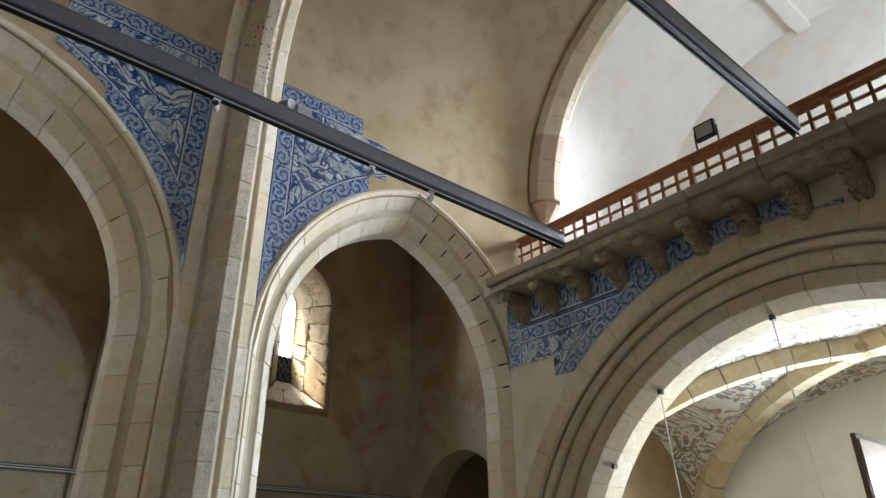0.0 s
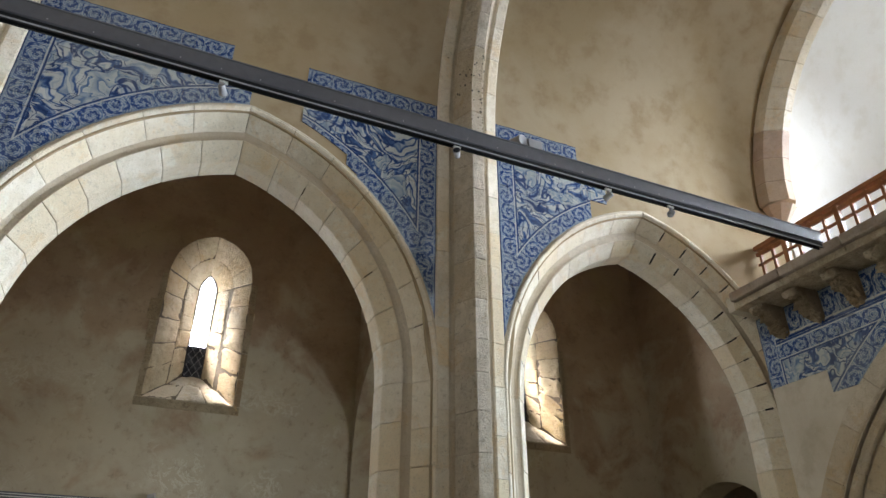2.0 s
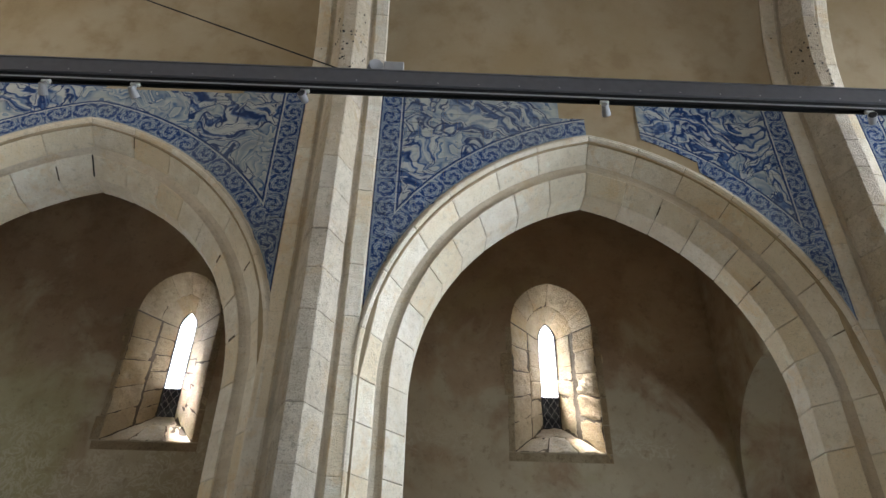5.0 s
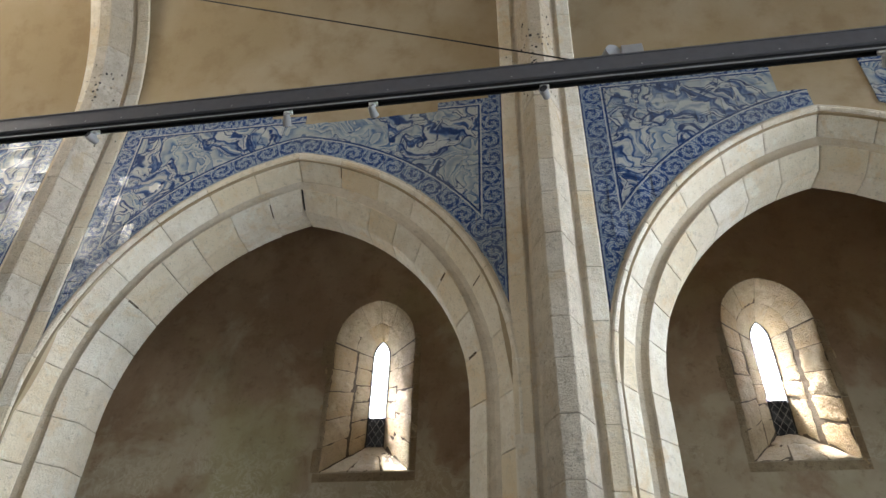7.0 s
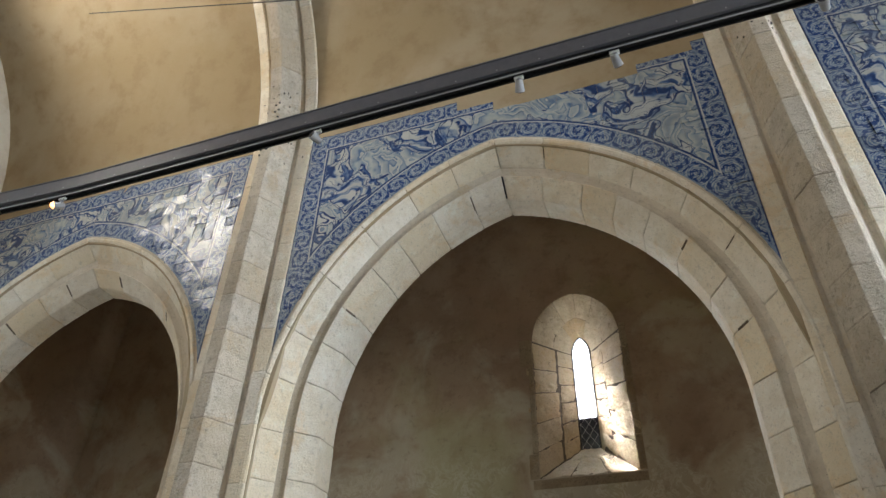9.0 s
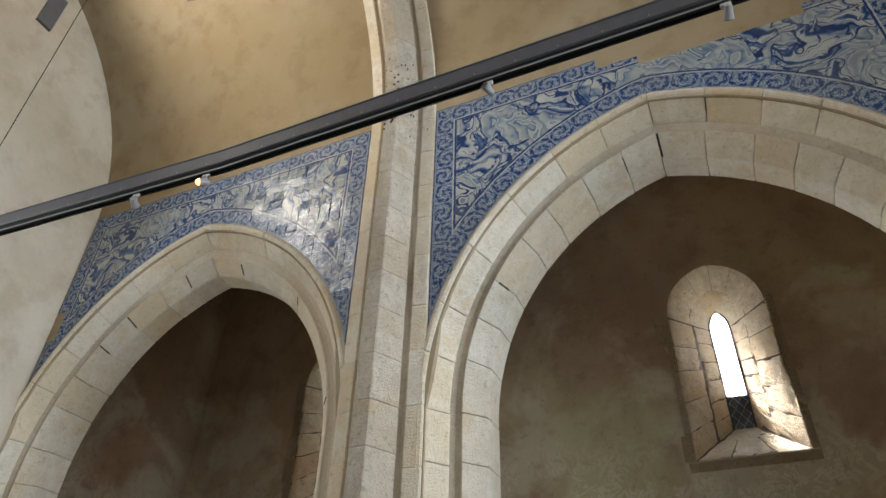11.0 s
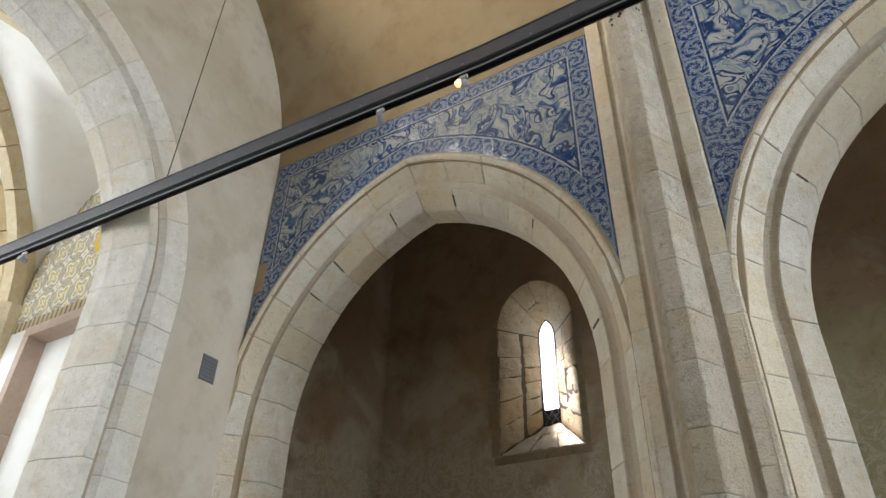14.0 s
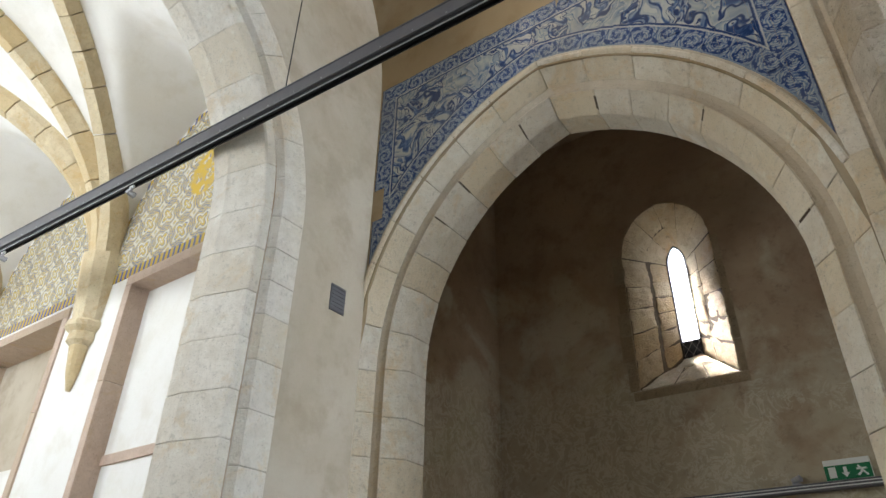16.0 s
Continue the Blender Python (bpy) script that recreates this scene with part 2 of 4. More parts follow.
border = mix(step(fn("ABSOLUTE", v - 0.9), 0.035, 0.02), border, MILK)
border = mix(step(fn("ABSOLUTE", v - 0.985), 0.045, 0.025), border, NAVY)
# the picture inside the border: sweeping folds over pale clouds
w1 = noise_tex(1.5, 2, 0.5)
w2 = noise_tex(2.6, 2, 0.5, vec(px_ + 7.3, py_ + 2.0, pz_))
swirl = vec(px_ + (w1 - 0.5) * 0.9, py_, pz_ + (w2 - 0.5) * 0.9)
lean = sin(px_ * 1.1) * 0.9
flow = px_ * 0.55 + pz_ * 0.85 + lean * 0.25
f1 = noise_tex(1.9, 2, 0.5, swirl, 0.3)
folds = sin(flow * 26.0 + f1 * 46.0)
thin = sin(flow * 60.0 + f1 * 120.0)
body = noise_tex(2.1, 2, 0.5, swirl, 0.5)
mass = step(body, 0.46, 0.50)
tone = step(noise_tex(4.2, 4, 0.65, swirl), 0.3, 0.7)
figure = ramp(step(folds * 0.75 + thin * 0.4 + tone * 1.0 - 0.40, -1.2, 1.2), (0.0, NAVY), (0.24, BLUE), (0.50, PALE), (0.88, MILK))
puff = noise_tex(3.4, 2, 0.5, swirl, 0.3)
rings = fn("FRACT", puff * 9.0)
clouds = ramp(rings + (tone - 0.5) * 0.25, (0.0, (0.11, 0.19, 0.34)), (0.20, (0.29, 0.365, 0.44)), (0.6, (0.46, 0.50, 0.50)), (0.95, (0.57, 0.58, 0.54)))
inner = mix(mass, clouds, figure)
inner = mix(step(fn("ABSOLUTE", body - 0.48), 0.016, 0.006), inner, NAVY)
inner = mix(step(fn("ABSOLUTE", body - 0.53), 0.012, 0.004) * step(wob2, 0.35, 0.5), inner, NAVY)
inner = mix(step(fn("ABSOLUTE", body - 0.60), 0.012, 0.004) * step(wob2, 0.35, 0.5), inner, NAVY)
c = mix(less(v, 1.03), inner, border)
c = mix(chance() * 0.18, c, (0.08, 0.12, 0.2))
c = mix(step(noise_tex(1.1, 3), 0.45, 0.7) * 0.25, c, (0.32, 0.31, 0.24))
c = mix(0.17, c, (0.0, 0.004, 0.016))
TILE = finish(m, c, lerp(noise_tex(40, 3), 0.14, 0.32), noise_tex(15, 3), 0.4, 0.012, spec=0.4)

# yellow, blue and white carpet tiles
m = material("yellow_carpet_tile")
p = xyz(place())
wb = noise_tex(30, 3) - 0.5
cu_, cv_ = p[0] / 0.42, p[2] / 0.42
ru, rv = cu_ - fn("FLOOR", cu_) - 0.5, cv_ - fn("FLOOR", cv_) - 0.5
rr = fn("SQRT", ru * ru + rv * rv)
an = fn("ARCTAN2", rv, ru)
petal = rr + fn("COSINE", an * 4.0) * 0.09 + wb * 0.06
c = mix(step(noise_tex(34, 3), 0.42, 0.58), (0.46, 0.43, 0.34), (0.60, 0.44, 0.13))
c = mix(step(sin(petal * 62.0 + wb * 3.0), 0.1, 0.5), c, (0.17, 0.20, 0.30))
c = mix(step(fn("ABSOLUTE", petal - 0.30), 0.05, 0.03), c, (0.66, 0.64, 0.56))
c = mix(step(fn("ABSOLUTE", petal - 0.16), 0.045, 0.025), c, (0.62, 0.44, 0.08))
c = mix(step(petal, 0.09, 0.06), c, (0.64, 0.61, 0.52))
c = mix(step(fn("ABSOLUTE", rr - 0.60), 0.05, 0.03), c, (0.63, 0.60, 0.52))
ex, ez = p[0] + 15.5, p[2] - 6.95
c = mix(step(fn("SQRT", ex * ex * 1.6 + ez * ez) + wb * 0.1, 0.42, 0.36) * step(noise_tex(9, 3), 0.38, 0.5), c, (0.62, 0.42, 0.06))
edge = attr("top")
c = mix(less(edge, 0.14), c, mix(step(sin(p[0] * 60.0) + wb, 0.0, 0.3), (0.60, 0.40, 0.05), (0.08, 0.12, 0.3)))
c = mix(chance() * 0.2, c, (0.4, 0.35, 0.2))
YELLOW_TILE = finish(m, c, 0.25, noise_tex(17, 3), 0.1, 0.004, spec=0.5)

# grey and ochre scrolls painted on lime plaster
m = material("painted_scroll_plaster")
p = place()
wa = noise_tex(1.8, 2, 0.5)
sw = noise_tex(1.7, 3, 0.55, p, 1.6)
band = sin(sw * 40.0 + wa * 8.0)
ink = step(band + (noise_tex(12, 3) - 0.5) * 1.8, -0.25, 0.05) * step(noise_tex(1.7, 2, 0.5, p, 0.8), 0.33, 0.40)
tone = mix(step(noise_tex(4.4, 3), 0.4, 0.62), (0.20, 0.175, 0.16), (0.40, 0.29, 0.17))
c = mix(ink * 0.9, mix(noise_tex(2, 4), (0.74, 0.71, 0.66), (0.66, 0.62, 0.54)), tone)
SCROLL = finish(m, c, 0.85, noise_tex(9, 4), 0.15, 0.01)

# ---- mesh helpers ----


def solid(name, verts, faces, mat, parent=None, label="", smooth=False):
    """One mesh object from points and faces."""
    me = bpy.data.meshes.new(name)
    me.from_pydata([tuple(q) for q in verts], [], faces)
    bm = bmesh.new()
    bm.from_mesh(me)
    bmesh.ops.recalc_face_normals(bm, faces=bm.faces)
    bm.to_mesh(me)
    bm.free()
    me.materials.append(mat)
    if smooth:
        me.shade_smooth()
    ob = new(name, me)
    ob.parent = parent
    if label:
        ob["label"] = label
    return ob


def part(name, bm, mat, parent=None, label="", smooth=False):
    me = bpy.data.meshes.new(name)
    bmesh.ops.recalc_face_normals(bm, faces=bm.faces)
    bm.to_mesh(me)
    bm.free()
    me.materials.append(mat)
    if smooth:
        me.shade_smooth()
    ob = new(name, me)
    ob.parent = parent
    if label:
        ob["label"] = label
    return ob


def box(bm, lo, hi, bevel=0.0, m=None):
    r = bmesh.ops.create_cube(bm, size=1)
    c, s = (Vector(lo) + Vector(hi)) / 2, Vector(hi) - Vector(lo)
    t = Matrix.Translation(c) @ Matrix.Diagonal((*s, 1))
    bmesh.ops.transform(bm, matrix=(m @ t) if m else t, verts=r["verts"])
    if bevel:
        edges = {e for q in r["verts"] for e in q.link_edges}
        bmesh.ops.bevel(bm, geom=list(edges), offset=bevel, segments=2, affect="EDGES", profile=0.5)
    return bm


def rod(bm, a, b, r1, r2=None, n=10, caps=True):
    a, b = Vector(a), Vector(b)
    r = bmesh.ops.create_cone(bm, cap_ends=caps, segments=n, radius1=r1, radius2=r1 if r2 is None else r2, depth=(b - a).length)
    q = (b - a).to_track_quat("Z", "Y").to_matrix().to_4x4()
    bmesh.ops.transform(bm, matrix=Matrix.Translation((a + b) / 2) @ q, verts=r["verts"])
    return bm


def boxed(name, lo, hi, mat, parent=None, bevel=0.0, label=""):
    return part(name, box(bmesh.new(), lo, hi, bevel), mat, parent, label)


def thing(name, label, category, at=(0, 0, 0), group="", kind=""):
    ob = new(name)
    ob.empty_display_size = 0.1
    ob.location = at
    return tagged(ob, label, category, group, kind)


rng = random.Random(7)


def stone(name, place_of, section, f0, f1, steps, mat, parent, gap=0.004, lift=0.0):
    """A cut block: a section of (s, d) points swept along place_of(s, d, f) from f0 to f1, its ends drawn in a little."""
    cs = sum(q[0] for q in section) / len(section)
    cd = sum(q[1] for q in section) / len(section)
    fs = [f0, f0 + (f1 - f0) * 0.025] + [f0 + (f1 - f0) * (0.025 + 0.95 * i / steps) for i in range(1, steps)] + [f1 - (f1 - f0) * 0.025, f1]
    verts, faces, k = [], [], len(section)
    for i, f in enumerate(fs):
        inset = 0.0045 if i in (0, len(fs) - 1) else 0.0
        for s, d in section:
            ln = math.hypot(cs - s, cd - d) or 1
            verts.append(place_of(s + (cs - s) / ln * inset, d + (cd - d) / ln * inset - lift, f))
    for i in range(len(fs) - 1):
        for j in range(k):
            a, b = i * k + j, i * k + (j + 1) % k
            faces.append((a, b, b + k, a + k))
    faces += [tuple(range(k))[::-1], tuple(range((len(fs) - 1) * k, len(fs) * k))]
    return solid(name, verts, faces, mat, parent)


def cuts(n, f0, f1, gap):
    """n stretches from f0 to f1, uneven, with joints between."""
    w = [1 + rng.uniform(-0.16, 0.16) for _ in range(n)]
    t, out, total = 0.0, [], sum(w)
    for q in w:
        out.append((f0 + (f1 - f0) * t / total + gap / 2, f0 + (f1 - f0) * (t + q) / total - gap / 2))
        t += q
    return out


def wall(name, u0, u1, d0, d1, top, openings, to_world, mat, label):
    """A wall with arched openings. An opening: its two sides and the height of its head at u."""
    us = {u0, u1}
    for a, b, head in openings:
        us |= {a + (b - a) * i / 40 for i in range(41)}
    us = sorted(q for q in us if u0 <= q <= u1)
    verts, faces = [], []

    def quad(*q):
        faces.append(tuple(range(len(verts), len(verts) + 4)))
        verts.extend(to_world(*w) for w in q)
    for a, b in zip(us, us[1:]):
        mid = (a + b) / 2
        hole = next((o for o in openings if o[0] < mid < o[1]), None)
        za, zb = (hole[2](a), hole[2](b)) if hole else (0.0, 0.0)
        for dd in (d0, d1):
            quad((a, dd, za), (b, dd, zb), (b, dd, top), (a, dd, top))
        if hole:
            quad((a, d0, za), (b, d0, zb), (b, d1, zb), (a, d1, za))
        quad((a, d0, top), (b, d0, top), (b, d1, top), (a, d1, top))
    for a, b, head in openings:
        for q in (a, b):
            if u0 < q < u1:
                quad((q, d0, 0), (q, d1, 0), (q, d1, head(q)), (q, d0, head(q)))
    for q in (u0, u1):
        if not any(a <= q <= b for a, b, h in openings):
            quad((q, d0, 0), (q, d1, 0), (q, d1, top), (q, d0, top))
    ob = solid(name, verts, faces, mat)
    return tagged(ob, label, "wall", kind="structure")


# ---- the plan ----
FACE, BACK = 6.60, 7.27                       # the arcade wall's two faces
EAST, WEST = -13.0, 6.88                      # the chancel arch wall and the choir loft wall
SOUTH, MID = -1.0, 2.8                        # the south arcade and the nave's middle line
AISLE = 9.72
APEX = [5.16, -0.21, -5.535, -10.85]
PIERS = [2.467, -2.89, -8.195]
SPRING, C_OFF, R_IN, ORDER = 3.84, 0.60, 2.43, 0.48
VAULT_Z, VAULT_R = 7.32, 3.80

floor = boxed("floor", (-22, -5, -0.3), (12, 11, 0), FLOOR_STONE)
tagged(floor, "worn stone slab floor of the nave", "floor", kind="structure")


def arch_head(cx, r):
    def head(x):
        q = r * r - (abs(x - cx) + C_OFF) ** 2
        return SPRING + math.sqrt(max(q, 0.0))
    return head


def arch_hole(cx, r):
    return (cx - (r - C_OFF), cx + (r - C_OFF), arch_head(cx, r))


HOLE_R = R_IN + 0.40
north = wall("wall_north", EAST - 0.6, 12, FACE, BACK, 9.3, [arch_hole(cx, HOLE_R) for cx in APEX],
             lambda u, d, z: (u, d, z), NAVE_PLASTER, "ochre plastered nave wall pierced by pointed arches")
south = wall("wall_south", EAST - 0.6, 12, SOUTH - 0.65, SOUTH, 9.3, [arch_hole(cx, R_IN) for cx in APEX],
             lambda u, d, z: (u, d, z), NAVE_PLASTER, "ochre plastered nave wall opposite the tiled arcade")


# barrel vault
def vault_mesh():
    verts, faces, n = [], [], 48
    for xx in (EAST, 12.0):
        for rr in (VAULT_R, VAULT_R + 0.3):
            for i in range(n + 1):
                a = math.pi * i / n
                verts.append((xx, MID + rr * math.cos(a), VAULT_Z + rr * math.sin(a) * 1.0))
    k = n + 1
    for i in range(n):
        faces.append((i, i + 1, 2 * k + i + 1, 2 * k + i))
        faces.append((k + i, k + i + 1, 3 * k + i + 1, 3 * k + i))
    return verts, faces


v_, f_ = vault_mesh()
tagged(solid("ceiling", v_, f_, NAVE_PLASTER, smooth=True), "ochre plastered barrel vault", "ceiling", kind="structure")

# ---- arcade arches of cut stone ----
OUTER = [(0.272, 6.80), (0.285, 6.778), (0.43, 6.585), (0.452, 6.572), (0.468, 6.574), (0.468, 7.05), (0.30, 7.05), (0.272, 6.95)]
INNER = [(0.18, 6.86), (0.172, 6.812), (0.158, 6.806), (0.012, 6.975), (0.0, 6.995), (0.0, 7.26), (0.25, 7.26), (0.25, 6.95)]
HOLLOW = [(0.30, 6.79), (0.268, 6.808), (0.225, 6.82), (0.19, 6.816), (0.165, 6.808), (0.165, 6.95), (0.30, 6.95)]
FILLET = [(0.462, 6.584), (0.478, 6.578), (0.50, 6.588), (0.50, 6.70), (0.462, 6.70)]


def pointed(cx, sign):
    def at(s, d, f):
        r = R_IN + s
        if f < 0:
            return (cx + sign * (r - C_OFF), d, SPRING + f)
        th = f * math.acos(C_OFF / r)
        return (cx + sign * (r * math.cos(th) - C_OFF), d, SPRING + r * math.sin(th))
    return at


for i, cx in enumerate(APEX):
    arch = thing("arcade_arch", "pale limestone pointed arch of two moulded orders with weathered joints", "arch", (cx, FACE, 0), "arcade arches", "structure")
    for sign in (-1, 1):
        at = pointed(cx, sign)
        loc = lambda s, d, f, at=at, cx=cx: (at(s, d, f)[0] - cx, at(s, d, f)[1] - FACE, at(s, d, f)[2])
        torn = i == 0 and sign > 0
        for sec, n, nj in ((OUTER, 9 if torn else 7, 9), (INNER, 9 if torn else 8, 9)):
            for f0, f1 in cuts(n, 0.0, 1.0, 0.0024):
                stone("voussoir", loc, sec, f0, f1, 4, LIME, arch, lift=rng.uniform(-0.004, 0.006))
                if sec is INNER and f1 < 0.99 and rng.random() < (1.0 if torn else 0.22):
                    a, b = rng.uniform(0.02, 0.08), rng.uniform(0.10, 0.155)
                    face = lambda q: 6.975 - (q - 0.012) * 1.157
                    stone("open_joint", loc, [(a, face(a) - 0.004), (b, face(b) - 0.004), (b, face(b) + 0.08), (a, face(a) + 0.08)], f1 - (0.0035 if torn else 0.0015), f1 + rng.uniform(0.002, 0.005), 1, BLACK if torn else JOINT, arch)
                if sec is OUTER and f1 < 0.99 and rng.random() < (0.9 if torn else 0.15):
                    a = rng.uniform(0.29, 0.34)
                    skew = lambda q: 6.774 - (q - 0.285) * 1.331
                    stone("open_joint", loc, [(a, skew(a)), (a + 0.08, skew(a + 0.08)), (a + 0.08, skew(a) + 0.05), (a, skew(a) + 0.05)], f1 - (0.003 if torn else 0.001), f1 + rng.uniform(0.001, 0.004), 1, BLACK if torn else JOINT, arch)
            for f0, f1 in cuts(nj, -SPRING, 0.0, 0.007):
                stone("jamb_stone", loc, sec, f0, f1, 1, LIME, arch, lift=rng.uniform(-0.004, 0.006))
        if i == 2 and sign > 0:     # wide crack at the crown of the third arch
            stone("open_joint", loc, [(0.01, 6.973), (0.155, 6.805), (0.155, 6.88), (0.01, 7.05)], 0.9945, 0.9995, 1, BLACK, arch)
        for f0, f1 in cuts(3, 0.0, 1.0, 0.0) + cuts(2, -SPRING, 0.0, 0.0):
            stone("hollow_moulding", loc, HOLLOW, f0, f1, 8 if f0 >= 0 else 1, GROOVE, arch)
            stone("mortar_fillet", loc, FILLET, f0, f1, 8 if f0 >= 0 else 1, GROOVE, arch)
        core = [(0.29, 6.86), (0.44, 6.63), (0.44, 7.24), (0.03, 7.24), (0.03, 7.01), (0.17, 6.90)]
        stone("mortar_bed", loc, core, -SPRING, 0.0, 1, MORTAR, arch)
        stone("mortar_bed", loc, core, 0.0, 1.0, 14, MORTAR, arch)

# ---- wall shafts and the ribs of the vault ----
# half section: distance from the middle line, and how far it stands into the nave
SHAFT_L = [(-0.418, -0.05), (-0.418, 0.01), (-0.405, 0.022), (-0.272, 0.04), (-0.258, 0.026), (-0.255, -0.05)]
SHAFT_M = [(-0.195, -0.05), (-0.195, 0.045), (-0.185, 0.07), (-0.082, 0.288), (-0.07, 0.30), (0.07, 0.30), (0.082, 0.288), (0.185, 0.07), (0.195, 0.045), (0.195, -0.05)]
SHAFT_G = [(-0.30, -0.06), (-0.262, 0.018), (-0.225, 0.008), (-0.19, 0.03), (0.19, 0.03), (0.225, 0.008), (0.262, 0.018), (0.30, -0.06)]
SHAFT_R = [(-s, d) for s, d in SHAFT_L][::-1]


def shaft_path(px):
    def at(s, d, f):
        if f < 0:
            return (px + s, FACE - d, VAULT_Z + f)
        a = f
        return (px + s, MID + (VAULT_R - d) * math.cos(a), VAULT_Z + (VAULT_R - d) * math.sin(a))
    return at


for px in PIERS:
    pier = thing("wall_shaft", "grey half-octagonal limestone wall shaft rising into a vault rib, pitted with small holes", "shaft", (px, FACE, 0), "wall shafts", "structure")
    at = shaft_path(px)
    loc = lambda s, d, f, at=at, px=px: (at(s, d, f)[0] - px, at(s, d, f)[1] - FACE, at(s, d, f)[2])
    for f0, f1 in cuts(17, -VAULT_Z, 0.0, 0.005):
        stone("shaft_stone", loc, SHAFT_M, f0, f1, 1, SHAFT_STONE, pier, lift=rng.uniform(-0.004, 0.005))
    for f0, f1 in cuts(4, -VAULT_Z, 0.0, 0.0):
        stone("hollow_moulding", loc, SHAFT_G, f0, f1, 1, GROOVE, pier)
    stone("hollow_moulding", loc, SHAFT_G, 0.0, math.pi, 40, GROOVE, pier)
    for sec in (SHAFT_L, SHAFT_R):
        for f0, f1 in cuts(15, -VAULT_Z, 0.0, 0.004):
            stone("shaft_stone", loc, sec, f0, f1, 1, LIME, pier, lift=rng.uniform(-0.003, 0.003))
    for sec, mm in ((SHAFT_M, SHAFT_STONE), (SHAFT_L, LIME), (SHAFT_R, LIME)):
        for f0, f1 in cuts(22, 0.0, math.pi, 0.001):
            stone("rib_stone", loc, sec, f0, f1, 2, mm, pier)
    # putlog and fixing holes left by old hooks
    bm = bmesh.new()
    for j in range(70):
        sx, zz = rng.choice((-0.30, -0.14, -0.06, 0.0, 0.05, 0.1, 0.15, 0.3)) + rng.uniform(-0.03, 0.03), rng.uniform(7.0, 8.3)
        dd = 0.03 if abs(sx) > 0.2 else (0.302 if abs(sx) < 0.07 else 0.302 - (abs(sx) - 0.072) * 2.07)
        q = at(sx, dd, min(0.0, zz - VAULT_Z) if zz < VAULT_Z else math.asin((zz - VAULT_Z) / VAULT_R))
        rod(bm, (q[0] - px, q[1] - FACE + 0.012, q[2]), (q[0] - px, q[1] - FACE - 0.0015, q[2]), rng.uniform(0.008, 0.018), n=6)
    part("fixing_hole", bm, BLACK, pier, "small dark fixing holes")

# ---- aisle ----
LANCETS = [5.10, -0.135, -5.37, -10.76]
SLIT = 0.128                                  # half the width of the glazed slit
DARK_TOP = [0.90, 0.92, 0.88, 0.68]           # top of the dark lower pane over the recess foot


def pointed_rise(x, half, c):
    """Height of a pointed arch of half width half over its springing."""
    return math.sqrt(max(0.0, (half + c) ** 2 - (abs(x) + c) ** 2))


def splay_wall():
    """The aisle wall with its splayed, round-headed window recesses and lancet openings."""
    verts, faces = [], []
    x0, x1, z1, n = -13.3, 9.9, 8.6, 16
    recess = []
    for cx in LANCETS:
        outer = [(cx - 0.575, 4.20), (cx + 0.575, 4.20)]
        xs = [math.cos(math.pi * i / n) for i in range(n + 1)]
        outer += [(cx + 0.575 * q, 6.05 + pointed_rise(0.575 * q, 0.575, 0.08)) for q in xs]
        inner = [(cx - SLIT, 4.65), (cx + SLIT, 4.65)]
        inner += [(cx + SLIT * q, 6.0 + pointed_rise(SLIT * q, SLIT, 0.2)) for q in xs]
        recess.append((cx, outer, inner))
    return x0, x1, z1, recess


x0, x1, z1, RECESS = splay_wall()


def recess_head(cx):
    return lambda x: 6.05 + pointed_rise(x - cx, 0.575, 0.08)


# the wall itself: columns with a gap for each recess
verts, faces = [], []
us = sorted({x0, x1} | {cx - 0.575 + 1.15 * i / 24 for cx in LANCETS for i in range(25)})
for a, b in zip(us, us[1:]):
    cx = next((q for q in LANCETS if q - 0.575 < (a + b) / 2 < q + 0.575), None)
    spans = [(0, z1)] if cx is None else [(0, 4.20), None]
    for sp in spans:
        k = len(verts)
        if sp:
            verts += [(a, AISLE, sp[0]), (b, AISLE, sp[0]), (b, AISLE, sp[1]), (a, AISLE, sp[1])]
        else:
            h = recess_head(cx)
            verts += [(a, AISLE, h(a)), (b, AISLE, h(b)), (b, AISLE, z1), (a, AISLE, z1)]
        faces.append((k, k + 1, k + 2, k + 3))
for a, b in ((x0, x1),):
    k = len(verts)
    for sl, sh in ((0, 4.5), (7.4, z1)):
        k = len(verts)
        verts += [(a, 10.5, sl), (b, 10.5, sl), (b, 10.5, sh), (a, 10.5, sh)]
        faces.append((k, k + 1, k + 2, k + 3))
    edges = [x0] + sorted(q for cx in LANCETS for q in (cx - 0.8, cx + 0.8)) + [x1]
    for a2, b2_ in zip(edges[::2], edges[1::2]):
        k = len(verts)
        verts += [(a2, 10.5, 4.5), (b2_, 10.5, 4.5), (b2_, 10.5, 7.4), (a2, 10.5, 7.4)]
        faces.append((k, k + 1, k + 2, k + 3))
aisle_wall = tagged(solid("wall_aisle", verts, faces, AISLE_PLASTER), "dark ochre aisle wall, paler low down, with green and white salt stains", "wall", kind="structure")

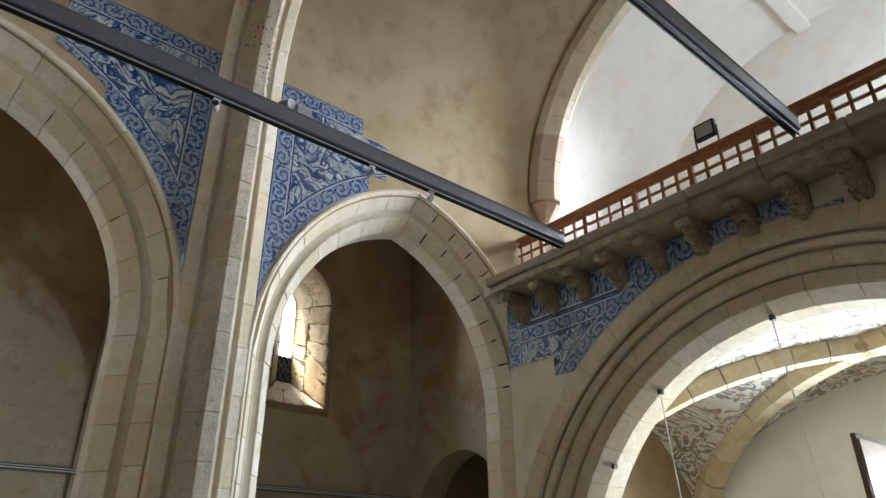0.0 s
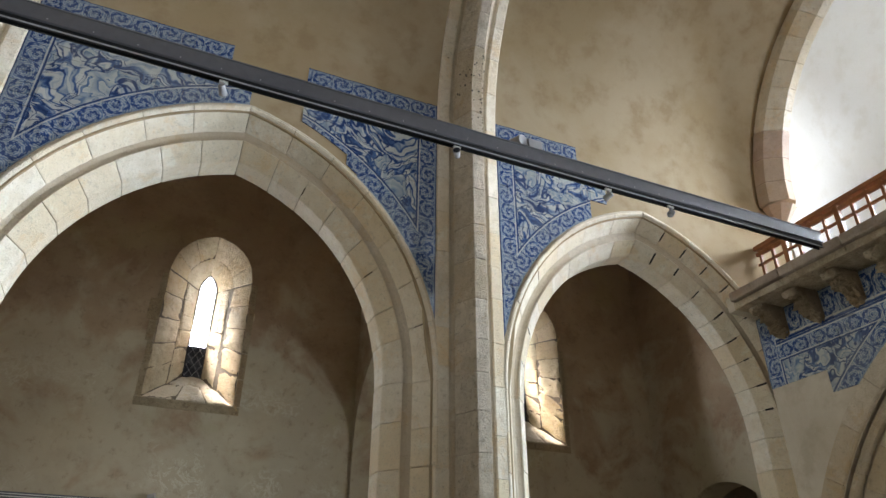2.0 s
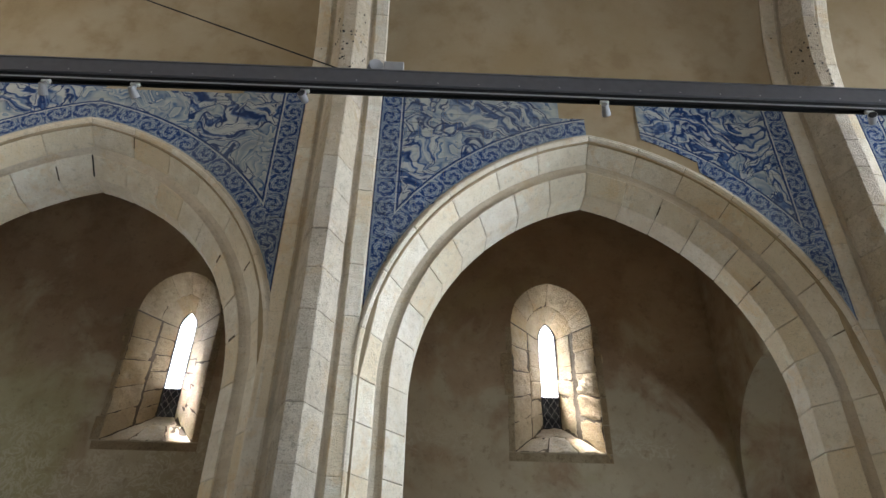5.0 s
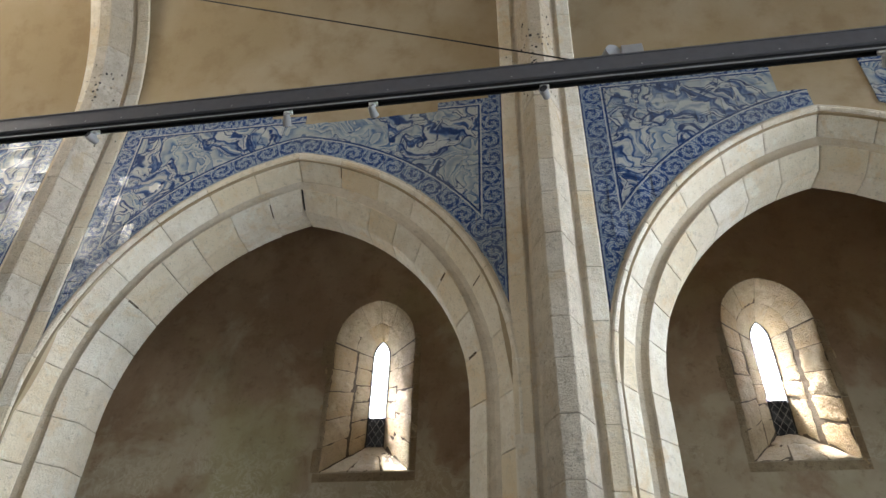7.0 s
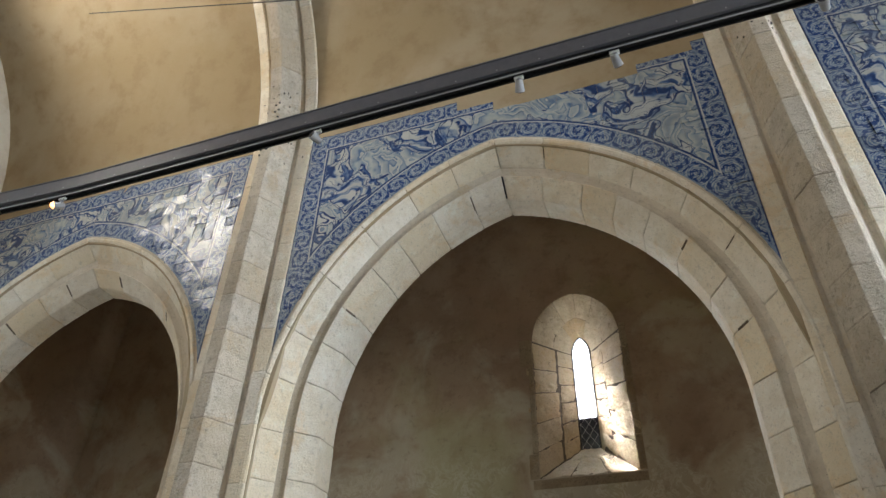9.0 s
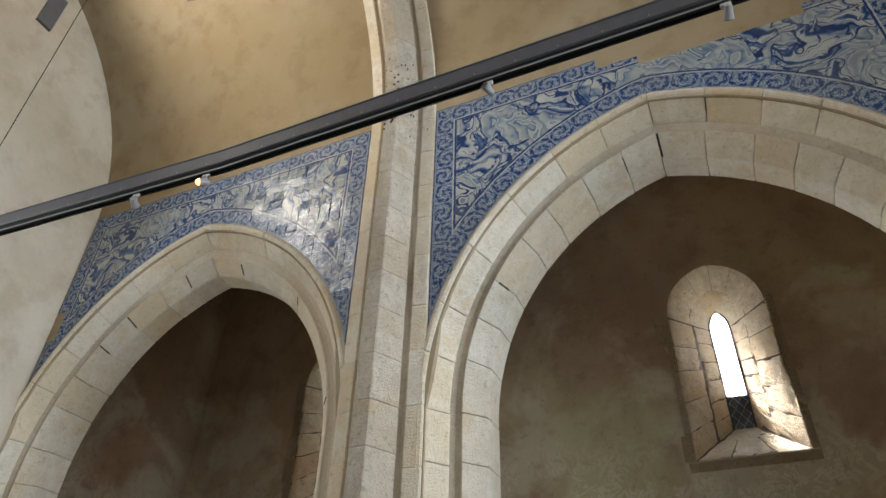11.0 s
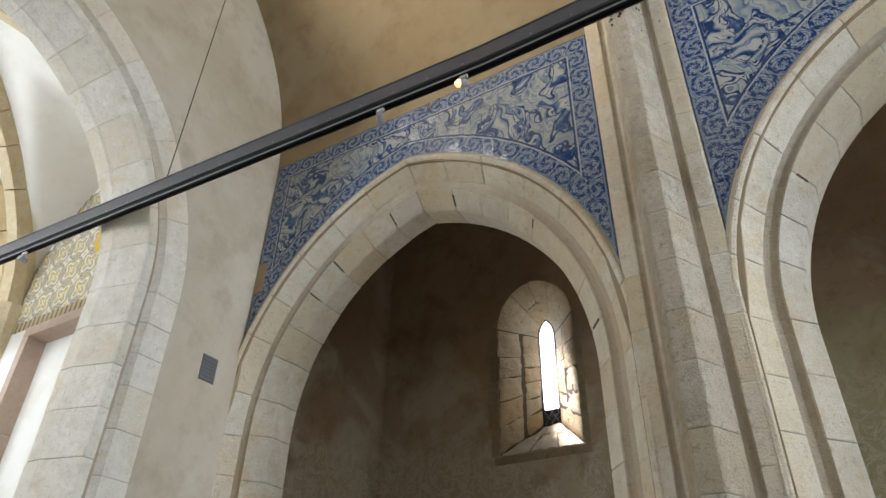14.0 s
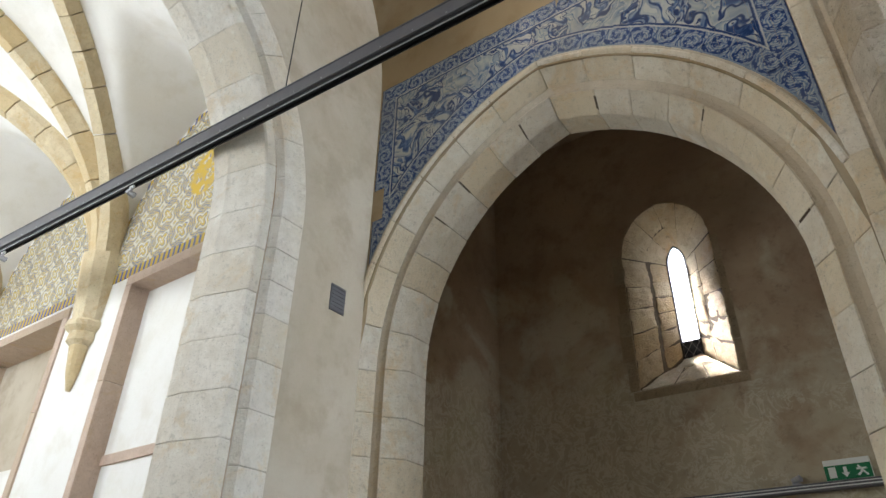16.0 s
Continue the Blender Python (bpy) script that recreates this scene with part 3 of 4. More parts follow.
for wi, (cx, outer, inner) in enumerate(RECESS):
    win = thing("window_%d" % (wi + 1), "narrow pointed lancet in a deep splayed ochre stone recess", "window", (cx, AISLE, 4.20), "aisle windows", "structure")
    o3 = [(x - cx, 0.004, z - 4.20) for x, z in outer]
    i3 = [(x - cx, 0.44, z - 4.20) for x, z in inner]
    k = len(o3)
    wr = random.Random(20 + wi)

    def skin(u, t):
        """u: index along the outline, t: 0 at the wall, 1 at the lancet."""
        j, fr = int(u) % k, u - int(u)
        a = [o3[j][q] + (i3[j][q] - o3[j][q]) * t for q in range(3)]
        b = [o3[(j + 1) % k][q] + (i3[(j + 1) % k][q] - o3[(j + 1) % k][q]) * t for q in range(3)]
        return Vector([a[q] + (b[q] - a[q]) * fr for q in range(3)])

    def block(u0, u1, t0, t1, mat, rough=0.0, nu=3):
        """One stone of the reveal: a rough-hewn face with uneven edges and its depth behind."""
        nu, nt = nu * 2, 6
        vs, fs = [], []
        off = Vector((wr.uniform(0, 40), wr.uniform(0, 40), wr.uniform(0, 40)))
        sink = wr.uniform(-0.006, 0.008)
        for a in range(nu + 1):
            for b in range(nt + 1):
                q = skin(u0 + (u1 - u0) * a / nu, t0 + 0.005 + (t1 - t0 - 0.010) * b / nt)
                out = Vector((q.x, 0, q.z - 1.1)).normalized()
                rim = 0.009 if a in (0, nu) or b in (0, nt) else 0.0
                d = noise.noise(q * 6 + off) * (0.008 + rough) + noise.noise(q * 19 + off) * (0.005 + rough * 0.6)
                vs.append(q - out * (0.014 + sink + d - rim) + Vector((0, d * 0.4, d * 0.5)))
        m_ = len(vs)
        w = nt + 1
        for a in range(nu):
            for b in range(nt):
                fs.append((a * w + b, a * w + b + 1, (a + 1) * w + b + 1, (a + 1) * w + b))
        ring = [b for b in range(w)] + [a * w + nt for a in range(1, nu + 1)] + [nu * w + b for b in range(nt - 1, -1, -1)] + [a * w for a in range(nu - 1, 0, -1)]
        for j in ring:
            q = Vector(vs[j])
            vs.append(q + Vector((q.x, 0, q.z - 1.1)).normalized() * 0.09)
        for j in range(len(ring)):
            n2 = (j + 1) % len(ring)
            fs.append((ring[j], ring[n2], m_ + n2, m_ + j))
        return solid("reveal_stone", vs, fs, mat, win)
    # backing of the recess
    bv = []
    for q in o3 + i3:
        bv.append(q)
    back = solid("reveal_bed", bv, [(j, (j + 1) % k, k + (j + 1) % k, k + j) for j in range(k)], JOINT, win)
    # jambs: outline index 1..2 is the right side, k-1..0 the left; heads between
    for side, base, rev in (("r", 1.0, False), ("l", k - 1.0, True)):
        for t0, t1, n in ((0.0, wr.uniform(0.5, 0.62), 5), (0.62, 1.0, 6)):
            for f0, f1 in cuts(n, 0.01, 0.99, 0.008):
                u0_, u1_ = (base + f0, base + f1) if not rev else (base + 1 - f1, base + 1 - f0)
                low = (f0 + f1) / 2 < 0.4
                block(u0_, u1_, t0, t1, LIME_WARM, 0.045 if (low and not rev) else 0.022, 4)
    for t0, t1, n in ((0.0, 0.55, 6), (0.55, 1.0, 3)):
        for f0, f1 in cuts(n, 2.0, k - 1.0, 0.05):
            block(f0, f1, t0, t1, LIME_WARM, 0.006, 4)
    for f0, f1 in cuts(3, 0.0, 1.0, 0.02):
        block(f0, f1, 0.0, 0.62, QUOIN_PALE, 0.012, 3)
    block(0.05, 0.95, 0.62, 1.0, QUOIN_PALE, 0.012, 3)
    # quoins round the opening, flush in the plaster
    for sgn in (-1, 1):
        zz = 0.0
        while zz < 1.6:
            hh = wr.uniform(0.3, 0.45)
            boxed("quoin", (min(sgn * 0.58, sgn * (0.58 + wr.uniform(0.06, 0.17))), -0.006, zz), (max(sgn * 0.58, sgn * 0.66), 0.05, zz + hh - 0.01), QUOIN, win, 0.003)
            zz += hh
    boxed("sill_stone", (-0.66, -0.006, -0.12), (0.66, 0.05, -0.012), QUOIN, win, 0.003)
    # frame, glass and lead lattice
    fv, ff = [], []
    for (x, z), sc in [(q, 1.0) for q in inner] + [(q, 0.86) for q in inner]:
        fv.append(((x - cx) * sc, 0.435, 1.1 + (z - 4.20 - 1.1) * (0.975 if sc < 1 else 1.0)))
    for q in list(fv):
        fv.append((q[0], 0.475, q[2]))
    kk = k
    for j in range(kk):
        n2 = (j + 1) % kk
        ff += [(j, n2, kk + n2, kk + j), (2 * kk + j, 2 * kk + n2, 3 * kk + n2, 3 * kk + j), (kk + j, kk + n2, 3 * kk + n2, 3 * kk + j)]
    solid("window_frame", fv, ff, BLACK, win)
    dt = DARK_TOP[wi]
    g = boxed("pane", (-SLIT, 0.455, dt), (SLIT, 0.459, 2.06), GLASS, win)
    g.visible_shadow = False
    boxed("dark_pane", (-SLIT, 0.455, 0.45), (SLIT, 0.465, dt), GLASS_DARK, win, label="dark lower pane")
    bm = bmesh.new()
    rise_ = 2 * SLIT * 1.5
    for j in range(-4, 6):
        za = 0.45 + j * 0.15
        k0, k1 = max(0.0, (0.45 - za) / rise_), min(1.0, (dt - za) / rise_)
        if k0 >= k1:
            continue
        for sg in (-1, 1):
            rod(bm, (sg * SLIT * (2 * k0 - 1), 0.45, za + rise_ * k0), (sg * SLIT * (2 * k1 - 1), 0.45, za + rise_ * k1), 0.0024, n=5)
    part("lead_lattice", bm, LAMP_GREY, win, "fine diamond lead lattice")

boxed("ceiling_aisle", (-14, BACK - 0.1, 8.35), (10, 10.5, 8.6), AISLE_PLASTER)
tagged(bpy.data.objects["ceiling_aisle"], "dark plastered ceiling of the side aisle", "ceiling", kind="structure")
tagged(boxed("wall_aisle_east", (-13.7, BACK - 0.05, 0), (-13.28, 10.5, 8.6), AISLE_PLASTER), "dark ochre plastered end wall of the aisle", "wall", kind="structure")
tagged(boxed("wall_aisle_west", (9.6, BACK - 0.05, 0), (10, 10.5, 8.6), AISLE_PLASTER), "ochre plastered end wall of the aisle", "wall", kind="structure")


def round_hole(y, r, z):
    return (y - r, y + r, lambda u: z + math.sqrt(max(0.0, r * r - (u - y) ** 2)))


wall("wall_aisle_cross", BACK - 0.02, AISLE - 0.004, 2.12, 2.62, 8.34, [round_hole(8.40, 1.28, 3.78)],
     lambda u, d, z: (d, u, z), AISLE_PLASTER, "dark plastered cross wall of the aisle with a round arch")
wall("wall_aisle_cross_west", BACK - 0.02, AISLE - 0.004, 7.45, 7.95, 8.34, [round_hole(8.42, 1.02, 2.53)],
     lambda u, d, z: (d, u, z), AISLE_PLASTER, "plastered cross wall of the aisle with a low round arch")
tagged(boxed("wall_south_aisle", (-22, -4.8, 0), (12, -4.4, 8.6), GREY_PLASTER), "plain plastered wall closing the south aisle", "wall", kind="structure")
tagged(boxed("ceiling_south_aisle", (-22, -4.8, 8.35), (12, SOUTH - 0.6, 8.6), GREY_PLASTER), "plain plastered ceiling of the south aisle", "ceiling", kind="structure")
tagged(boxed("wall_choir_west", (11.4, -4.8, 0), (11.9, 8, 11.6), WHITE_PLASTER), "limewashed west wall", "wall", kind="structure")


# ---- chancel arch wall ----
CH_SPRING, CH_C = 4.90, 0.25


def chancel_head(r):
    return lambda y: CH_SPRING + math.sqrt(max(r * r - (abs(y - MID) + CH_C) ** 2, 0.0))


CH_IN = 2.24 + CH_C
east = wall("wall_east", SOUTH, FACE, EAST, EAST - 0.6, 11.4, [(MID - (CH_IN + 0.45 - CH_C), MID + (CH_IN + 0.45 - CH_C), chancel_head(CH_IN + 0.45))],
            lambda u, d, z: (d, u, z), GREY_PLASTER, "grey plastered wall round the tall chancel arch")


def chancel_path(sign):
    def at(s, d, f):
        r = CH_IN + s
        if f < 0:
            return (EAST - d - 0, MID + sign * (r - CH_C), CH_SPRING + f)
        th = f * math.acos(CH_C / r)
        return (EAST - d, MID + sign * (r * math.cos(th) - CH_C), CH_SPRING + r * math.sin(th))
    return at


ch = thing("chancel_arch", "tall pale limestone chancel arch with chamfered shaft and deep joint", "arch", kind="structure")
CH_A = [(0.295, 0.05), (0.34, -0.02), (0.61, -0.02), (0.62, -0.01), (0.62, 0.25), (0.285, 0.25)]
CH_B = [(0.0, 0.6), (0.0, 0.40), (0.015, 0.37), (0.115, 0.0), (0.13, -0.02), (0.225, -0.02), (0.268, 0.06), (0.268, 0.6)]
for sign in (-1, 1):
    at = chancel_path(sign)
    for sec, n, nj in ((CH_A, 9, 13), (CH_B, 8, 12)):
        for f0, f1 in cuts(n, 0.0, 1.0, 0.001):
            stone("voussoir", at, sec, f0, f1, 4, LIME_COLD, ch, lift=rng.uniform(-0.004, 0.004))
        for f0, f1 in cuts(nj, -CH_SPRING, 0.0, 0.007):
            stone("jamb_stone", at, sec, f0, f1, 1, LIME_COLD, ch, lift=rng.uniform(-0.004, 0.004))
    core = [(0.05, 0.45), (0.16, 0.08), (0.27, 0.05), (0.5, 0.06), (0.5, 0.55), (0.05, 0.55)]
    stone("mortar_bed", at, core, -CH_SPRING, 0.0, 1, MORTAR, ch)
    stone("mortar_bed", at, core, 0.0, 1.0, 16, MORTAR, ch)

# ---- chancel ----
CY, CX0, BAYW = 6.0, -13.6, 3.79
BAYS = [(-16.60, -13.95), (-20.95, -18.22)]   # the two framed openings in the chancel wall
wall("wall_chancel_north", -22, CX0 + 0.02, CY, CY + 0.5, 10, [(a, b, lambda x: 5.58) for a, b in BAYS],
     lambda u, d, z: (u, d, z), WHITE_PLASTER, "limewashed chancel wall with two framed openings")
tagged(boxed("wall_chancel_south", (-22, -0.9, 0), (CX0 + 0.02, -0.4, 10), WHITE_PLASTER), "limewashed chancel wall", "wall", kind="structure")
tagged(boxed("wall_chancel_east", (-22.3, -0.9, 0), (-21.8, CY + 0.5, 10), WHITE_PLASTER), "limewashed end wall of the chancel", "wall", kind="structure")
CHV = 5.75


def prof(t, rise):
    """A pointed profile over -1..1."""
    c = 0.35
    return rise * math.sqrt(max(0.0, (1 + c) ** 2 - (abs(t) + c) ** 2)) / math.sqrt((1 + c) ** 2 - c * c)


def chancel_z(x, y):
    t = ((CX0 - x) % BAYW) / BAYW * 2 - 1
    q = (y - MID) / (CY - MID)
    return CHV + max(prof(t, 2.75), prof(q, 3.3))


verts, faces, nx, ny = [], [], 72, 44
for i in range(nx + 1):
    for j in range(ny + 1):
        xx = CX0 - BAYW * 2.25 * i / nx
        yy = MID + (CY - MID) * (j / ny * 2 - 1)
        verts.append((xx, yy, chancel_z(xx, yy)))
for i in range(nx):
    for j in range(ny):
        o = i * (ny + 1) + j
        faces.append((o, o + 1, o + ny + 2, o + ny + 1))
tagged(solid("ceiling_chancel", verts, faces, WHITE_PLASTER, smooth=True), "limewashed rib vault of the chancel", "ceiling", kind="structure")
RIBSEC = [(-0.16, 0.1), (-0.16, -0.06), (-0.075, -0.24), (0.075, -0.24), (0.16, -0.06), (0.16, 0.1)]


def rib(points, mat, name="vault_rib", n=9, label="pale chamfered stone vault rib", sec=RIBSEC, side=None):
    """Stones along a line of points; the section hangs below it."""
    ob = thing(name, label, "rib", kind="structure")
    pts = [Vector(q) for q in points]

    def at(s, d, f):
        g = min(max(f, 0.0), 1.0) * (len(pts) - 1)
        j = min(int(g), len(pts) - 2)
        q = pts[j].lerp(pts[j + 1], g - j)
        t = (pts[min(j + 2, len(pts) - 1)] - pts[max(j - 1, 0)]).normalized()
        across = Vector((t.y, -t.x, 0)).normalized() if side is None else Vector(side)
        up = across.cross(t)
        if up.z < 0:
            up = -up
        return q + across * s + up * d
    for f0, f1 in cuts(n, 0.0, 1.0, 0.004):
        stone("rib_stone", at, sec, f0, f1, 3, mat, ob)
    return ob


def vault_line(a, b, n=24):
    out = []
    for i in range(n + 1):
        x, y = a[0] + (b[0] - a[0]) * i / n, a[1] + (b[1] - a[1]) * i / n
        out.append((x, y, chancel_z(x, y)))
    return out


for bay in range(2):
    xa, xb = CX0 - BAYW * bay - 0.01, CX0 - BAYW * (bay + 1) + 0.01
    xm = (xa + xb) / 2
    for xe in (xa, xb):
        for ye in (CY - 0.02, MID * 2 - CY + 0.02):
            rib(vault_line((xe, ye), (xm, MID)), RIB_STONE, n=8)
    for ye in (CY - 0.02, MID * 2 - CY + 0.02):
        rib(vault_line((xb, ye), (xb, MID)), RIB_STONE, n=8)

# ---- west end: choir loft on a broad arch ----


WMID = 2.75


def west_ring(s):
    """Half width, rise and spring of the broad arch, s from 0 (inside) to 1 (outside)."""
    return 3.13 + 0.87 * s, 3.13 + 0.87 * s, 1.10


def west_head(s):
    a, b, z = west_ring(s)
    return lambda y: z + b * math.sqrt(max(0.0, 1 - ((y - WMID) / a) ** 2))


west = wall("wall_west", SOUTH, FACE, WEST, WEST + 0.8, 5.36, [(WMID - west_ring(0.7)[0], WMID + west_ring(0.7)[0], west_head(0.7))],
            lambda u, d, z: (d, u, z), GREY_PLASTER, "plastered wall below the choir loft with a broad moulded arch")


def west_path(s, d, f):
    a, b, z = west_ring(s)
    if f < 0:
        return (WEST + d, WMID + a, z + f)
    if f > math.pi:
        return (WEST + d, WMID - a, z - (f - math.pi))
    return (WEST + d, WMID + a * math.cos(f), z + b * math.sin(f))


wa_ = thing("loft_arch", "broad limestone arch with three moulded orders under the choir loft", "arch", kind="structure")
W_SECS = ([(0.74, -0.03), (1.0, -0.03), (1.0, 0.2), (0.70, 0.2), (0.70, 0.03), (0.715, -0.015)],
          [(0.56, 0.11), (0.565, 0.05), (0.59, 0.012), (0.63, 0.0), (0.66, 0.02), (0.68, 0.07), (0.68, 0.3), (0.56, 0.3)],
          [(0.35, 0.17), (0.37, 0.14), (0.51, 0.09), (0.53, 0.11), (0.54, 0.3), (0.35, 0.3)],
          [(0.0, 0.46), (0.025, 0.42), (0.13, 0.255), (0.16, 0.24), (0.32, 0.21), (0.335, 0.25), (0.335, 0.8), (0.0, 0.8)])
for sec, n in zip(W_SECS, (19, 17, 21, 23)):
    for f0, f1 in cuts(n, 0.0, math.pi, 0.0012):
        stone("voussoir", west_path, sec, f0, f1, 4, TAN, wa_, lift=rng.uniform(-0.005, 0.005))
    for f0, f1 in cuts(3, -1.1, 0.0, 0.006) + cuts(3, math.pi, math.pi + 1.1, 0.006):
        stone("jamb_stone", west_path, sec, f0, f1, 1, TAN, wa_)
stone("mortar_bed", west_path, [(0.06, 0.44), (0.3, 0.27), (0.55, 0.13), (0.72, 0.08), (0.8, 0.15), (0.8, 0.5), (0.06, 0.5)], 0.0, math.pi, 40, MORTAR, wa_)

CORBEL_STONE = stone_mat("weathered_brown_stone", (0.50, 0.415, 0.295), (0.29, 0.23, 0.155), (0.26, 0.19, 0.12), 2.2)
LIP_STONE = stone_mat("worn_pinkish_stone", (0.44, 0.36, 0.29), (0.32, 0.26, 0.21), (0.30, 0.22, 0.16), 1.4)
slab = boxed("choir_floor", (6.40, SOUTH, 5.38), (11.4, FACE, 5.58), GREY_PLASTER)
tagged(slab, "stone floor slab of the choir loft", "floor", kind="structure")
lip = thing("balcony_edge", "worn moulded stone edge of the choir loft", "balcony edge", kind="structure")
for y0, y1 in cuts(9, SOUTH, 6.46, 0.006):
    bm = bmesh.new()
    box(bm, (6.30, y0, 5.47), (6.6, y1, 5.60), 0.02)
    part("edge_stone", bm, LIP_STONE, lip)
    boxed("edge_underside", (6.36, y0, 5.37), (6.88, y1, 5.465), CORBEL_STONE, lip, 0.01)


def corbel(y, seed):
    """A carved corbel, its nose worn into two rolls."""
    r = random.Random(seed)
    ob = thing("corbel", "weathered carved stone corbel below the choir loft edge", "corbel", (WEST, y, 5.36), "loft corbels")
    prof_ = [(0.0, 0.0), (-0.47, 0.0), (-0.50, -0.03), (-0.50, -0.12), (-0.45, -0.16), (-0.40, -0.15), (-0.37, -0.20), (-0.39, -0.27), (-0.34, -0.31), (-0.26, -0.29), (-0.22, -0.34), (-0.17, -0.43), (-0.10, -0.45), (0.0, -0.50)]
    fine = []
    for (xa, za), (xb, zb) in zip(prof_, prof_[1:]):
        fine += [(xa + (xb - xa) * q / 3, za + (zb - za) * q / 3) for q in range(3)]
    fine.append(prof_[-1])
    vs, fs = [], []
    ny, n = 14, len(fine)
    off = Vector((r.uniform(0, 50), r.uniform(0, 50), r.uniform(0, 50)))
    for j in range(ny + 1):
        yy = -0.10 + 0.20 * j / ny
        k = 1 - 0.16 * abs(2 * j / ny - 1) ** 4
        for x, z in fine:
            q = Vector((x * k * 0.86, yy, z * k * 0.82))
            d = noise.noise(q * 8 + off) * 0.05 + abs(noise.noise(q * 17 + off)) * 0.07 + noise.noise(q * 38 + off) * 0.03 - 0.03
            vs.append((q.x - d * (x < 0), q.y * (1 + d * 1.5), q.z - d * 0.7 * (z < 0)))
    for j in range(ny):
        for i in range(n - 1):
            o = j * n + i
            fs.append((o, o + 1, o + n + 1, o + n))
    fs += [tuple(range(n)), tuple(range(ny * n, ny * n + n))]
    solid("carved_block", vs, fs, CORBEL_STONE, ob)
    bm = bmesh.new()
    rod(bm, (-0.39, -0.085, -0.06), (-0.39, 0.085, -0.06), 0.05, n=10)
    part("roll", bm, CORBEL_STONE, ob, smooth=True)


for i, yy in enumerate([6.22, 5.68, 5.11, 4.54, 3.95, 3.37, 2.79, 2.23, 1.64, 1.05, 0.46]):
    corbel(yy, 40 + i)

# timber balustrade
bal = thing("balustrade", "low red-brown timber lattice balustrade on the choir loft", "balustrade", (7.2, 0, 5.58))
for nm, z0, z1, dx in (("handrail", 0.935, 1.0, 0.05), ("rail", 0.845, 0.90, 0.025), ("rail", 0.685, 0.72, 0.02), ("rail", 0.1, 0.14, 0.02)):
    boxed(nm, (-dx, SOUTH + 0.02, z0), (dx, FACE - 0.02, z1), TERRACOTTA, bal, 0.006)
y, k = SOUTH + 0.2, 0
while y < FACE - 0.05:
    w = 0.036 if k % 4 == 0 else 0.02
    boxed("post" if k % 4 == 0 else "baluster", (-w, y - w, 0.0), (w, y + w, 0.93), TERRACOTTA, bal, 0.004)
    y += 0.215
    k += 1

# loft: rib, white walls and vault
RIB_W = [(-0.24, -0.05), (-0.24, 0.2), (-0.05, 0.40), (0.10, 0.40), (0.26, 0.24), (0.26, -0.05)]
lr = thing("loft_rib", "pale stone transverse arch before the choir loft with reddened feet", "rib", kind="structure")
at = shaft_path(7.80)
for f0, f1 in cuts(26, 0.02, math.pi - 0.02, 0.0015):
    stone("rib_stone", at, RIB_W, f0, f1, 2, PINK if f0 < 0.3 else LIME, lr)
bm = bmesh.new()
rod(bm, (7.80, FACE - 0.1, 7.0), (7.80, FACE - 0.16, 7.36), 0.05, 0.25, n=8)
part("foot", bm, PINK, lr, "reddish stone corbel foot")
verts, faces, n = [], [], 40
for xx in (8.05, 11.42):
    for i in range(n + 1):
        a = math.pi * i / n
        verts.append((xx, MID + (VAULT_R - 0.02) * math.cos(a), VAULT_Z + (VAULT_R - 0.02) * math.sin(a)))
faces = [(i, i + 1, n + 2 + i, n + 1 + i) for i in range(n)]
tagged(solid("ceiling_choir", verts, faces, WHITE_PLASTER, smooth=True), "limewashed vault over the choir loft", "ceiling", kind="structure")
tagged(boxed("wall_choir_north", (8.05, FACE - 0.02, 5.58), (11.42, FACE - 0.002, 7.34), WHITE_PLASTER), "limewashed side wall of the choir loft", "wall", kind="structure")
tagged(boxed("trim_choir", (8.1, 2.7, 10.93), (11.4, 2.95, 11.1), WHITE_PLASTER), "pale stone ridge rib over the loft", "trim", kind="structure")

# floodlight clipped to the balustrade
fl = thing("floodlight", "small black floodlight standing on the balustrade rail", "floodlight", (7.2, 3.2, 6.58))
boxed("housing", (-0.05, -0.14, 0.12), (0.02, 0.14, 0.36), BLACK, fl, 0.01)
boxed("lens", (-0.056, -0.11, 0.15), (-0.051, 0.11, 0.33), LAMP_GREY, fl, label="pale glass front")
for sy in (-0.15, 0.15):
    boxed("bracket", (-0.03, sy - 0.008, 0.0), (0.0, sy + 0.008, 0.26), BLACK, fl, 0.002)

# rib vault under the loft, its webs painted with scrolls
UX0, UX1, UY0, UY1, UZ = WEST + 0.8, 11.4, SOUTH, FACE, 2.05


def under_z(x, y):
    t, q = (x - UX0) / (UX1 - UX0) * 2 - 1, (y - MID) / (UY1 - MID)
    return UZ + max(prof(t, 2.2), 2.35 * math.sqrt(max(0.0, 1 - q * q)))


verts, faces, nx, ny = [], [], 40, 60
for i in range(nx + 1):
    for j in range(ny + 1):
        xx, yy = UX0 + (UX1 - UX0) * i / nx, UY0 + (UY1 - UY0) * j / ny
        verts.append((xx, yy, under_z(xx, yy)))
for i in range(nx):
    for j in range(ny):
        o = i * (ny + 1) + j
        faces.append((o, o + 1, o + ny + 2, o + ny + 1))
tagged(solid("ceiling_under_loft", verts, faces, SCROLL, smooth=True), "lime plaster vault painted with grey and ochre scrolls", "ceiling", kind="structure")


def under_line(a, b, n=24):
    return [(a[0] + (b[0] - a[0]) * i / n, a[1] + (b[1] - a[1]) * i / n, under_z(a[0] + (b[0] - a[0]) * i / n, a[1] + (b[1] - a[1]) * i / n)) for i in range(n + 1)]


